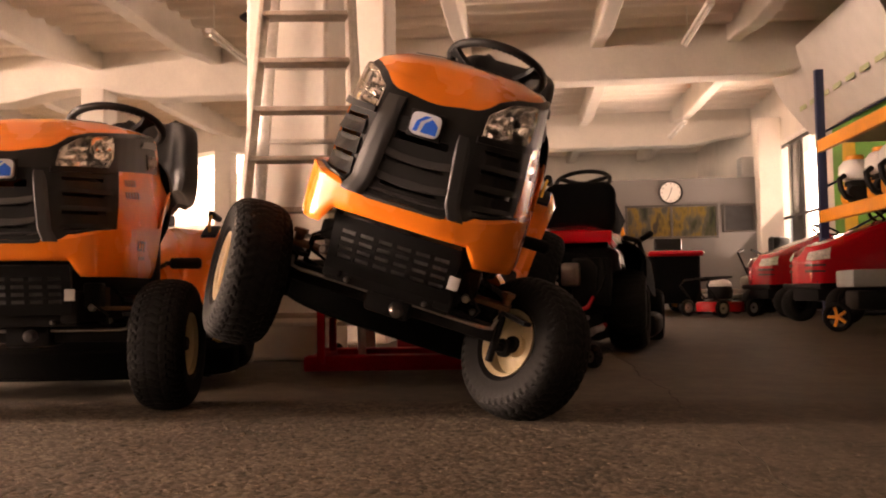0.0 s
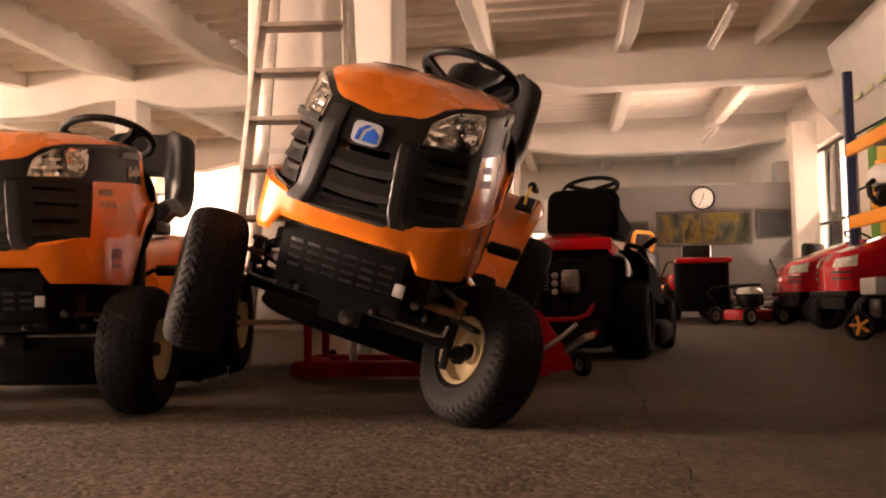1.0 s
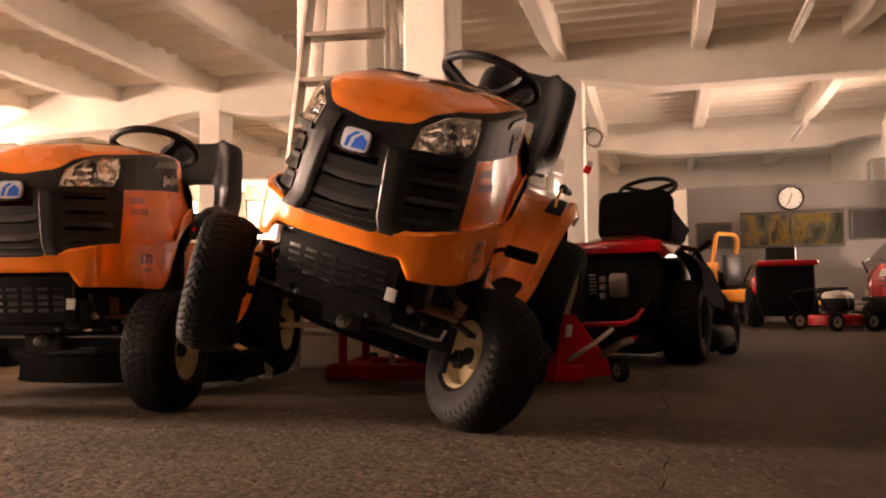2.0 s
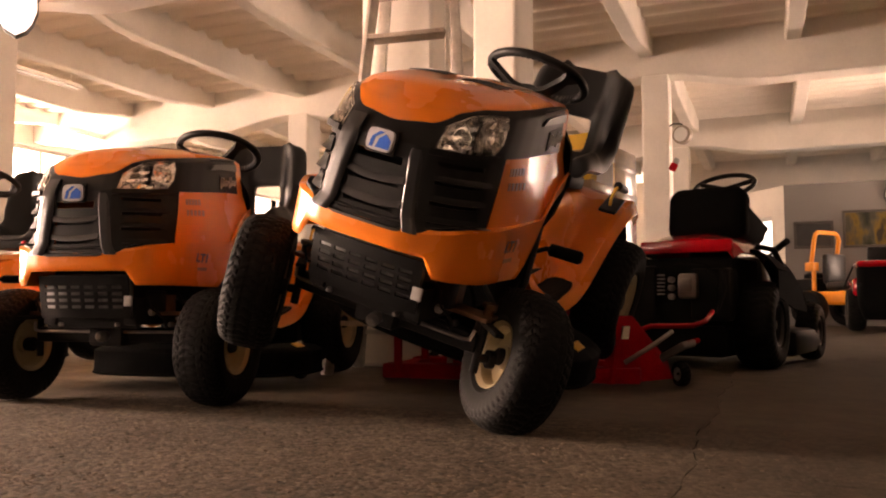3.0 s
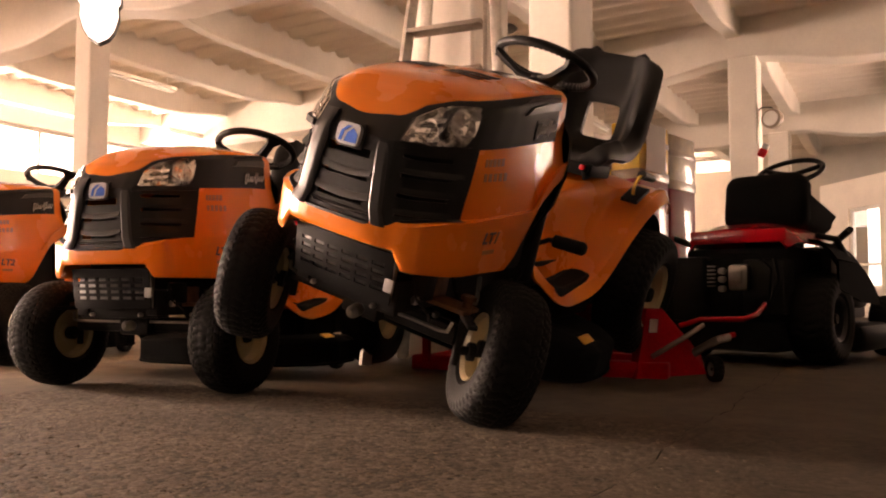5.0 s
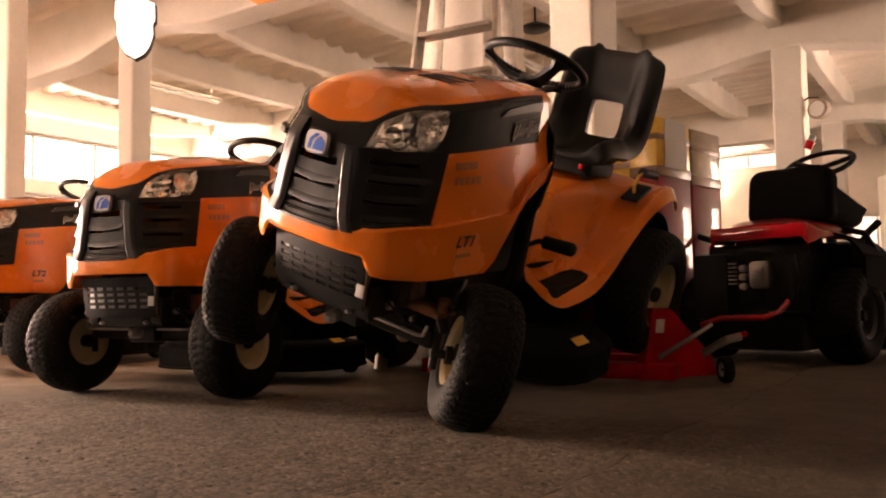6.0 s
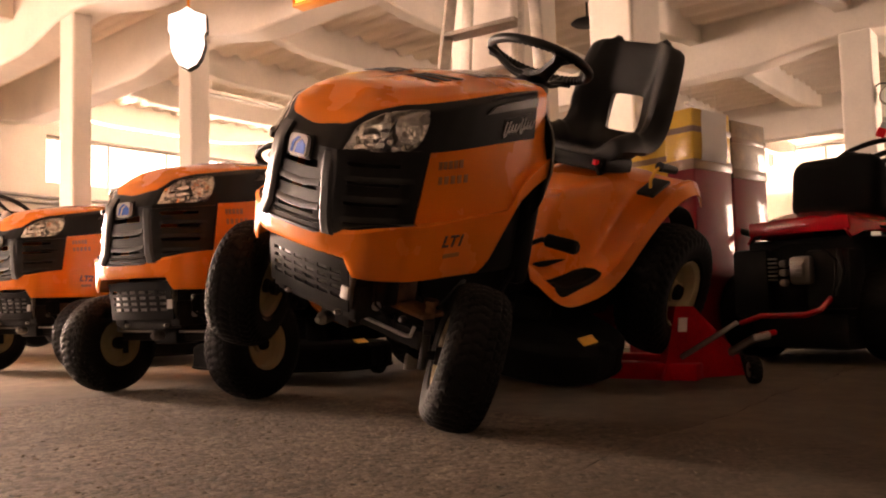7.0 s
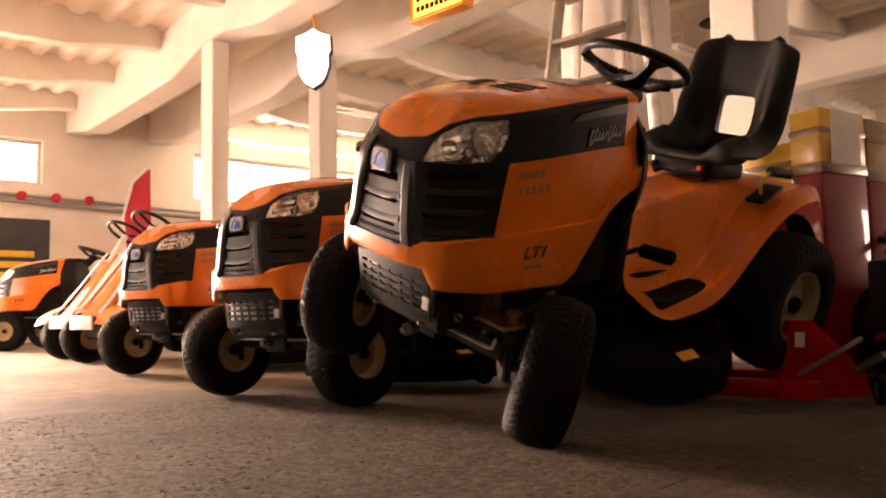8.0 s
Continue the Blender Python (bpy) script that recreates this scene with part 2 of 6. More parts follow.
def sheet(bm, fn, nu, nv, thick=0.0, mat=0, skip=None):
    """A curved plate: fn(i, j) gives the outer point; thick lies behind it, along the plate's normal."""
    pts = [[Vector(fn(i / nu, j / nv)) for j in range(nv + 1)] for i in range(nu + 1)]

    def normal(i, j):
        a = pts[min(i + 1, nu)][j] - pts[max(i - 1, 0)][j]
        b = pts[i][min(j + 1, nv)] - pts[i][max(j - 1, 0)]
        n = a.cross(b)
        return n.normalized() if n.length > 1e-9 else Vector((0, 0, 1))

    top = [[bm.verts.new(p) for p in row] for row in pts]
    cells = [(i, j) for i in range(nu) for j in range(nv) if not (skip and skip(i, j))]
    live = set(cells)
    made = []
    for i, j in cells:
        made.append(bm.faces.new((top[i][j], top[i + 1][j], top[i + 1][j + 1], top[i][j + 1])))
    if thick:
        bot = [[bm.verts.new(pts[i][j] - thick * normal(i, j)) for j in range(nv + 1)] for i in range(nu + 1)]
        for i, j in cells:
            made.append(bm.faces.new((bot[i][j], bot[i][j + 1], bot[i + 1][j + 1], bot[i + 1][j])))
            for (di, dj), (a, b) in {(-1, 0): ((i, j + 1), (i, j)), (1, 0): ((i + 1, j), (i + 1, j + 1)), (0, -1): ((i, j), (i + 1, j)), (0, 1): ((i + 1, j + 1), (i, j + 1))}.items():
                if (i + di, j + dj) not in live:
                    made.append(bm.faces.new((top[a[0]][a[1]], top[b[0]][b[1]], bot[b[0]][b[1]], bot[a[0]][a[1]])))
    for f in made:
        f.material_index = mat
    loose = [v for v in bm.verts if not v.link_faces]
    bmesh.ops.delete(bm, geom=loose, context="VERTS")
    return bm


def letters(text, size, depth, name, mat, parent, m, label="", bold=0.0, slant=0.0):
    """Raised lettering in the built-in font, as a mesh."""
    cu = bpy.data.curves.new(name, "FONT")
    cu.body, cu.size, cu.extrude, cu.align_x, cu.align_y = text, size, depth, "CENTER", "CENTER"
    cu.offset, cu.shear = bold, slant
    tmp = new(name, cu)
    me = bpy.data.meshes.new_from_object(tmp.evaluated_get(bpy.context.evaluated_depsgraph_get()))
    bpy.data.objects.remove(tmp)
    me.materials.clear()
    me.materials.append(mat)
    ob = new(name, me)
    ob.parent, ob.matrix_basis = parent, m
    if label:
        ob["label"] = label
    return ob


def lerp(a, b, t):
    return a + (b - a) * t


def ramp(x, pts):
    """Straight-line interpolation through (x, y) pairs."""
    if x <= pts[0][0]:
        return pts[0][1]
    for (x0, y0), (x1, y1) in zip(pts, pts[1:]):
        if x <= x1:
            return lerp(y0, y1, (x - x0) / (x1 - x0))
    return pts[-1][1]


def ease(x, a, b):
    t = min(1, max(0, (x - a) / (b - a)))
    return t * t * (3 - 2 * t)


# ---- the hall ----
def structure(name, bm, mat, label, category, smooth=0):
    ob = link_mesh(name, bm, mat, smooth)
    ob.matrix_basis = BT
    return tagged(ob, label, category, kind="structure")


def wall_with_openings(bm, length0, length1, height, holes, put):
    """Solid wall pieces round rectangular openings (a0, a1, z0, z1); put(a0, a1, z0, z1) adds one piece."""
    cuts = sorted({length0, length1, *[h[0] for h in holes], *[h[1] for h in holes]})
    for a, b in zip(cuts, cuts[1:]):
        z = 0
        for h in sorted((h for h in holes if h[0] <= a + 1e-6 and h[1] >= b - 1e-6), key=lambda h: h[2]):
            if h[2] > z:
                put(a, b, z, h[2])
            z = h[3]
        if z < height:
            put(a, b, z, height)


# dark panel added out of view, to absorb light from the right
baffle_bm = bmesh.new()
box(baffle_bm, (WALL_R - 0.06, WALL_F, 0.0), (WALL_R, 1.5, 2.595))
structure("light_baffle", baffle_bm, DARKWALL, "unseen dark panel added on the side wall to cut bounced light", "wall")
floor_bm = bmesh.new()
JOINT = 1.45


def joint_line(q):
    """The uneven joint between two pours of the floor runs along the hall."""
    return JOINT + 0.012 * sin(q * 7.1) + 0.006 * sin(q * 23.0 + 1) + 0.003 * sin(q * 61.0)


steps = [WALL_F - 1 + i * 0.05 for i in range(int((WALL_B + 5 - WALL_F) / 0.05))]
rows = []
for q in steps:
    half = 0.0009 + 0.0007 * sin(q * 37.0)
    c = joint_line(q)
    rows.append([floor_bm.verts.new(v) for v in ((WALL_L - 6, q, 0), (c - half, q, 0), (c - 0.4 * half, q, -0.006), (c + 0.4 * half, q, -0.006), (c + half, q, 0.0), (WALL_R + 4, q, 0.0))])
for a, b in zip(rows, rows[1:]):
    for k in range(5):
        floor_bm.faces.new((a[k], a[k + 1], b[k + 1], b[k])).material_index = int(1 <= k <= 3)
box(floor_bm, (WALL_L - 6, WALL_F - 1, -0.2), (WALL_R + 4, WALL_B + 4, -0.02))
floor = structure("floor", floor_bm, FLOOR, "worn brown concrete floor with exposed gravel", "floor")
floor.data.materials.append(material("packed_dirt", (0.02, 0.016, 0.012), 0.95, var=0.4, scale=30, spec=0.05))


def gravel():
    """Small stones that stand out of the worn concrete in front of the mowers."""
    rng = random.Random(41)
    verts, faces = [], []
    for i in range(11000):
        p, q = rng.uniform(-0.64, 2.3), rng.uniform(-4.35, -2.75)
        if rng.random() < (p - 0.7) / 1.1 or abs(p - joint_line(q)) < 0.012:
            continue
        if p < -0.45 and q > -2.95 and hypot(p + 0.45, q + 2.95) > 0.2:
            continue
        r = min(0.0075, 0.0022 + rng.expovariate(650))
        h, turn, long = r * rng.uniform(0.12, 0.3), rng.uniform(0, 6.28), rng.uniform(0.85, 1.2)
        base = len(verts)
        for ring, (k, z) in enumerate(((1, -0.001), (0.62, h))):
            for j in range(5):
                a = turn + j * 1.2566
                g = r * k * rng.uniform(0.8, 1.2)
                verts.append((p + g * cos(a) * long, q + g * sin(a), z * rng.uniform(0.7, 1.2) if ring else z))
        for j in range(5):
            n = (j + 1) % 5
            faces.append((base + j, base + n, base + 5 + n, base + 5 + j))
        faces.append(tuple(base + 5 + j for j in range(5)))
    me = bpy.data.meshes.new("gravel")
    me.from_pydata(verts, [], faces)
    me.materials.append(PEBBLE)
    ob = new("gravel", me)
    ob.parent = floor
    return tagged(ob, "small brown stones set in worn concrete", kind="stuff")


gravel()

# the ceiling's slabs are ribbed across the hall
ceil_bm = bmesh.new()
n = int((WALL_B - WALL_F) / 0.031)
rows = []
for i in range(n + 1):
    q = lerp(WALL_F, WALL_B, i / n)
    z = SLAB + 0.05 * max(-0.6, min(0.6, math.sin(2 * math.pi * q / 0.31))) + 0.012 * math.sin(2 * math.pi * q / 1.55)
    rows.append([ceil_bm.verts.new((WALL_L - 0.3, q, z)), ceil_bm.verts.new((WALL_R + 0.3, q, z))])
for a, b in zip(rows, rows[1:]):
    ceil_bm.faces.new((a[0], a[1], b[1], b[0]))
structure("ceiling", ceil_bm, CEILING, "whitewashed ribbed concrete ceiling", "ceiling", 60)
roof_bm = bmesh.new()
box(roof_bm, (WALL_L - 0.5, WALL_F - 0.3, SLAB + 0.08), (WALL_R + 0.5, WALL_B + 0.3, SLAB + 0.3))
structure("roof_slab", roof_bm, CEILING, "concrete roof slab above the ceiling", "roof")

GIRDERS = (-6.0, -1.2, 0.0, 4.65, 9.3)
COLUMNS = (-4.9, 0.0)


def belly(bm, put, a0, a1, half, low, rise, run, top):
    """A beam between two supports whose underside rises towards its ends; put(along, across, z) places a corner."""
    stations = [a0, a0 + 0.06] + [a0 + 0.06 + run * k / 5 for k in range(1, 6)]
    stations += [a0 + a1 - a for a in reversed(stations)]
    rows = []
    for a in stations:
        z = low + rise * (1 - ease(min(a - a0, a1 - a), 0.05, 0.06 + run))
        rows.append([bm.verts.new(put(a, c, h)) for c, h in ((-half, top), (-half, z + 0.015), (-half + 0.015, z), (half - 0.015, z), (half, z + 0.015), (half, top))])
    for m, n in zip(rows, rows[1:]):
        for k in range(5):
            bm.faces.new((m[k], m[k + 1], n[k + 1], n[k]))
    for m in (rows[0], rows[-1]):
        bm.faces.new(m)
    return bm


for q in GIRDERS:
    for p0, p1 in ((WALL_L, COLUMNS[0] + 0.1), (COLUMNS[0] + 0.1, COLUMNS[1] + 0.4), (COLUMNS[1] + 0.4, WALL_R)):
        bm = bmesh.new()
        belly(bm, lambda a, c, z: (a, q + c, z), p0, p1, 0.16, GIRDER, 0.16, 1.1, SLAB + 0.06)
        structure("girder", bm, PLASTER, "whitewashed concrete girder, deeper in its middle", "beam", 40)
for k in range(-6, 4):
    for q0, q1 in zip((WALL_F, *GIRDERS), (*GIRDERS, WALL_B)):
        if q1 - q0 < 2:
            continue
        p = 0.3 + 1.62 * k + (0.15 if q0 > 4 else 0.0)
        bm = bmesh.new()
        belly(bm, lambda a, c, z: (p + c, a, z), q0 + 0.1, q1 - 0.1, 0.085, BEAM, 0.14, 1.2, SLAB + 0.06)
        structure("ceiling_beam", bm, PLASTER, "whitewashed ceiling beam with tapering ends", "beam", 40)


def column(p, q, w, d, z=GIRDER + 0.162):
    bm = bmesh.new()
    box(bm, (p - w / 2, q - d / 2, 0), (p + w / 2, q + d / 2, z), 0.02)
    return structure("column", bm, PLASTER, "whitewashed concrete column with rough plaster", "column")


for p, q, w, d in ((-0.02, 0.02, 0.3, 0.42), (-0.17, -1.13, 0.42, 0.42), (0.4, 4.65, 0.31, 0.36), (-4.8, -0.1, 0.24, 0.22), (-4.95, -1.25, 0.28, 0.18), (-4.6, 4.65, 0.32, 0.36), (0.2, 9.3, 0.32, 0.36), (-4.7, 9.3, 0.32, 0.36)):
    column(p, q, w, d)

# walls, with their openings
left_holes = [(-5.95, -3.52, 0, 2.85), (-9.3, -6.3, 0.6, 2.55), (-3.45, -1.66, 2.26, 2.9), (0.6, 5.8, 2.22, 2.98), (6.4, 12.6, 2.22, 2.98)]
back_holes = [(-9.3, -4.4, 2.0, 3.1), (-3.3, -1.0, 3.08, 3.44), (-0.4, 1.1, 0.75, 1.9)]
right_holes = [(5.85, 8.25, 0.25, 2.6)]
front_holes = [(-9.5, -4.9, 1.0, 3.25)]
for name, holes, a0, a1, put in (
        ("wall_left", left_holes, WALL_F, WALL_B, lambda bm, a, b, z0, z1: box(bm, (WALL_L - 0.3, a, z0), (WALL_L, b, z1))),
        ("wall_right", right_holes, WALL_F, WALL_B, lambda bm, a, b, z0, z1: box(bm, (WALL_R, a, z0), (WALL_R + 0.3, b, z1))),
        ("wall_back", back_holes, WALL_L, WALL_R, lambda bm, a, b, z0, z1: box(bm, (a, WALL_B, z0), (b, WALL_B + 0.3, z1))),
        ("wall_front", front_holes, WALL_L, WALL_R, lambda bm, a, b, z0, z1: box(bm, (a, WALL_F - 0.3, z0), (b, WALL_F, z1)))):
    bm = bmesh.new()
    wall_with_openings(bm, a0, a1, SLAB + 0.1, holes, lambda a, b, z0, z1: put(bm, a, b, z0, z1))
    # the front wall is never seen; its dark colour only lowers the fill
    structure(name, bm, DARKWALL if name == "wall_front" else PLASTER, "whitewashed plaster wall of the hall" if name != "wall_front" else "unseen front wall, made dark to weaken bounced light", "wall")


# ---- garden tractor ----
# local axes: x to the tractor's own left (as seen from its nose, to the right), y to its rear, z up; the nose is at y = 0
PLAN = [(0, 0), (0.045, 0.001), (0.09, 0.003), (0.13, 0.01), (0.165, 0.026), (0.197, 0.052), (0.222, 0.09), (0.246, 0.13), (0.264, 0.182), (0.276, 0.238), (0.285, 0.312), (0.288, 0.39), (0.288, 0.48), (0.284, 0.57), (0.278, 0.66)]
# rows of the hood, from its lower edge to its ridge: width factor at the nose and at the rear, nose position, height at the nose and at the rear
HOOD_ROWS = [(0.985, 0.93, -0.016, 0.385, 0.385), (1.0, 0.94, -0.022, 0.40, 0.40), (1.0, 0.945, -0.026, 0.482, 0.53), (0.945, 0.915, -0.022, 0.512, 0.56), (0.93, 0.89, -0.02, 0.6, 0.64),
             (0.915, 0.82, -0.014, 0.677, 0.746), (0.9, 0.765, 0.042, 0.77, 0.868), (0.8, 0.69, 0.078, 0.798, 0.884), (0.6, 0.47, 0.108, 0.824, 0.898), (0.3, 0.22, 0.15, 0.843, 0.904), (0.0, 0.0, 0.2, 0.85, 0.906)]


def hood_point(s, row):
    """s: -1 right rear, 0 nose, 1 left rear; row: 0 lower edge to 10 ridge."""
    a = abs(s) * (len(PLAN) - 1)
    i = min(int(a), len(PLAN) - 2)
    pu, pv = (lerp(PLAN[i][k], PLAN[i + 1][k], a - i) for k in (0, 1))
    r = min(int(row), len(HOOD_ROWS) - 2)
    out = []
    for k in (r, r + 1):
        f0, f1, vf, w0, w1 = HOOD_ROWS[k]
        t = pv / 0.66
        u = pu * lerp(f0, f1, t)
        if k < 3:   # the lower shell is squarer at its front corners
            u += 0.032 * ease(pv, 0.004, 0.05) * (1 - ease(pv, 0.07, 0.32))
        v = vf + pv * (0.66 - vf) / 0.66
        soft, arch = ease(t, 0.0, 1.0) * 0.6 + 0.4 * t, 1 - (1 - t) ** 1.7
        w = lerp(w0, w1, lerp(soft, arch, ease(k, 5, 8)))
        cut = ramp(v, [(0.39, 0.385), (0.43, 0.415), (0.47, 0.475), (0.54, 0.57), (0.6, 0.61), (0.67, 0.64)])   # the lower edge rises behind the front wheels
        w = max(w, cut + 0.014 * k)
        if k < 2:   # notch over the nose plate
            w += (0.043 if k == 0 else 0.036) * (1 - ease(abs(pu), 0.158, 0.172))
        if k == 2:
            w += 0.03 * ease(pu, 0.135, 0.24)
        out.append(Vector((math.copysign(u, s) if s else 0, v, w)))
    return out[0].lerp(out[1], row - r)


def hood_out(s, row):
    """The hood's outward direction at a place."""
    e = 0.004
    a = hood_point(min(1, s + e), row) - hood_point(max(-1, s - e), row)
    b = hood_point(s, min(10, row + 0.05)) - hood_point(s, max(0, row - 0.05))
    n = a.cross(b)
    return n.normalized()


def lip(s):
    """The row at which the black band gives way to the orange top."""
    return 5.5 + 0.12 * ease(abs(s), 0.0, 0.16) + 0.95 * ease(abs(s), 0.15, 0.42) - 0.05 * ease(abs(s), 0.6, 1.0)


def flank(row):
    """Where the black grille panel meets the orange side; its edge leans back towards the top."""
    return S(7.55 + 0.65 * (row - 2) / 3)


def ledge(s):
    """The row at which the grille begins: beside the upright bars it stands back on an orange ledge."""
    return 2 + 0.42 * ease(abs(s), S(3.2), S(4.0))


def S(i):
    """Place along the hood's plan, by the number of the plan's corner."""
    return i / (len(PLAN) - 1)


def on_hood(bm, corners, lift, thick, nu=8, nv=4, mat=0):
    """A plate that follows the hood between four corners (s, row): lower left, lower right, upper right, upper left."""
    c = [Vector((*k, 0)) for k in corners]

    def fn(i, j):
        k = c[0].lerp(c[1], i).lerp(c[3].lerp(c[2], i), j)
        return hood_point(k.x, k.y) + lift * hood_out(k.x, k.y)
    return sheet(bm, fn, nu, nv, thick, mat)


def tyre_mesh(radius, width, rim, lugs, rows):
    """A turf tyre: balloon section, with staggered blocks that run on over the shoulders."""
    bm = bmesh.new()
    h, seg = width / 2, lugs * 5
    mid = lerp(rim, radius, 0.46)
    crown = radius - mid

    def section(f):
        """f from -1 to 1 across the tread, round the shoulders."""
        a = f * radians(84)
        return Vector((h * math.copysign(abs(sin(a)) ** 0.82, a), mid + crown * abs(cos(a)) ** 0.62))
    wall = [(rim, -h * 0.7), (rim + 0.010, -h * 0.78), (lerp(rim, radius, 0.14), -h * 0.87), (lerp(rim, radius, 0.18), -h * 0.93), (lerp(rim, radius, 0.24), -h * 0.93), (lerp(rim, radius, 0.36), -h * 0.985)]
    prof = [(Vector((a, r)), None, None) for r, a in wall]
    across = rows * 4
    for k in range(across + 1):
        f = lerp(-1, 1, k / across)
        out = (section(min(1, f + 0.01)) - section(max(-1, f - 0.01))).normalized()
        prof.append((section(f), Vector((-out.y, out.x)), k))
    prof += [(Vector((-a, r)), None, None) for r, a in reversed(wall)]
    rings = []
    for at, out, k in prof:
        ring = []
        for n in range(seg):
            c = at
            if out is not None and 0 < k < across:
                row, inrow = divmod(k, 4)
                edge = row in (0, rows - 1)
                cell = (n + (2 if row % 2 else 0) + (0 if edge else (inrow if row % 2 else -inrow) * 0.5)) % 5
                if cell < (1.6 if edge else 1.1) or inrow == 0 and (n + 2 * row) % 5 < 2:
                    c = at - 0.0042 * out
            t = 2 * math.pi * n / seg
            ring.append(bm.verts.new((c.x, c.y * math.cos(t), c.y * math.sin(t))))
        rings.append(ring)
    for A, B in zip(rings, rings[1:] + rings[:1]):
        for k in range(seg):
            bm.faces.new((A[k], A[(k + 1) % seg], B[(k + 1) % seg], B[k]))
    return bm


def rim_mesh(rim, width):
    bm = bmesh.new()
    h = width / 2
    prof = [(rim * 1.0, h * 0.82), (rim * 1.06, h * 0.86), (rim * 1.06, h * 0.8), (rim * 0.93, h * 0.72), (rim * 0.88, h * 0.3), (rim * 0.6, h * 0.22), (rim * 0.35, h * 0.3), (rim * 0.34, h * 0.5), (rim * 0.2, h * 0.52)]
    back = [(r, -a) for r, a in prof]
    lathe(bm, prof, 36)
    lathe(bm, back, 36)
    lathe(bm, [(rim * 0.95, -h * 0.7), (rim * 0.95, h * 0.7)], 36)
    for f in [f for f in bm.faces if len(f.verts) == 36 and max(math.hypot(v.co.y, v.co.z) for v in f.verts) > rim * 0.5]:
        bm.faces.remove(f)   # the dish stays open
    return bm


LAMP = [(3.35, 5.03), (6.6, 5.04), (7.2, 5.12), (7.5, 5.36), (7.55, 5.72), (7.3, 6.02), (6.8, 6.14), (4.7, 5.95), (3.4, 5.6)]   # the headlight's outline: plan corner, row


def in_lamp(s, r):
    inside = False
    pts = [(S(a), b) for a, b in LAMP]
    for (x0, y0), (x1, y1) in zip(pts, pts[1:] + pts[:1]):
        if (y0 > r) != (y1 > r) and s < x0 + (r - y0) * (x1 - x0) / (y1 - y0):
            inside = not inside
    return inside


def lamp_shape(bm, sg, lift, thick, rings=5, grow=1.0):
    """A dished or flat shape filling the headlight's outline; lift(k) is its height from rim (1) to middle (0)."""
    pts = []
    for (a, b), (c, d) in zip(LAMP, LAMP[1:] + LAMP[:1]):
        for t in (0, 0.25, 0.5, 0.75):
            pts.append((lerp(a, c, t), lerp(b, d, t)))
    mid = (sum(p[0] for p in pts) / len(pts), sum(p[1] for p in pts) / len(pts))

    def fn(i, j):
        k = (1 - j) * 0.97 + 0.03
        n = len(pts)
        x = (i * n) % n
        a, b = pts[int(x) % n], pts[(int(x) + 1) % n]
        f = x - int(x)
        s = sg * S(lerp(mid[0], lerp(a[0], b[0], f), k * grow))
        r = lerp(mid[1], lerp(a[1], b[1], f), k * grow)
        return hood_point(s, r) + lift(k) * hood_out(s, r)
    return sheet(bm, fn, len(pts), rings, thick)


WHEEL_MESHES = {}


def wheel(parent, name, radius, width, rim, m, rim_mat, lugs=36, rows=5):
    """A wheel with its tyre and rim, under its vehicle; its axle is the local x axis."""
    key = (radius, width, rim, rim_mat.name)
    if key not in WHEEL_MESHES:
        WHEEL_MESHES[key] = []
        for nm, bm, mt in (("tyre", tyre_mesh(radius, width, rim, lugs, rows), RUBBER), ("rim", rim_mesh(rim, width), rim_mat)):
            ob = link_mesh(nm, bm, mt, 35)
            WHEEL_MESHES[key].append(ob.data)
            bpy.data.objects.remove(ob)
    hub_bm = bmesh.new()
    lathe(hub_bm, [(rim * 0.22, -width * 0.36), (rim * 0.26, -width * 0.3), (rim * 0.26, width * 0.3), (rim * 0.22, width * 0.36)], 20)
    hub = part(name, hub_bm, STEELBLACK, parent)
    hub.matrix_basis = m
    for nm, me in zip(("tyre", "rim"), WHEEL_MESHES[key]):
        ob = new(nm, me)
        ob.parent = hub
    return hub


def soft_ramp(x, pts, r=0.035):
    """A ramp with its corners rounded off."""
    return sum(ramp(x + r * k / 3, pts) for k in range(-3, 4)) / 7


ARCH = [(0.74, 0.36), (0.8, 0.285), (0.88, 0.262), (1.02, 0.28), (1.1, 0.305), (1.18, 0.365), (1.25, 0.45), (1.33, 0.535), (1.41, 0.59), (1.49, 0.62), (1.56, 0.625), (1.62, 0.6), (1.66, 0.56)]
TUNNEL = [(0.74, 0.5), (0.95, 0.545), (1.15, 0.59), (1.4, 0.625), (1.56, 0.63), (1.62, 0.605), (1.66, 0.56)]


def fender_height(u, v):
    """The orange body between the dash and the rear: tunnel, foot wells and wheel arches."""
    a = abs(u)
    arch, tunnel = soft_ramp(v, ARCH), ramp(v, TUNNEL)
    z = lerp(arch, max(arch, tunnel), 1 - ease(a, 0.1, 0.185))
    edge = fender_width(v)
    return z + 0.006 * ease(a, edge - 0.05, edge - 0.032) - 0.045 * ease(a, edge - 0.03, edge) ** 2


def fender_width(v):
    return soft_ramp(v, [(0.74, 0.2), (0.78, 0.25), (0.86, 0.288), (1.08, 0.3), (1.2, 0.306), (1.36, 0.322), (1.5, 0.33), (1.62, 0.32), (1.66, 0.3)])


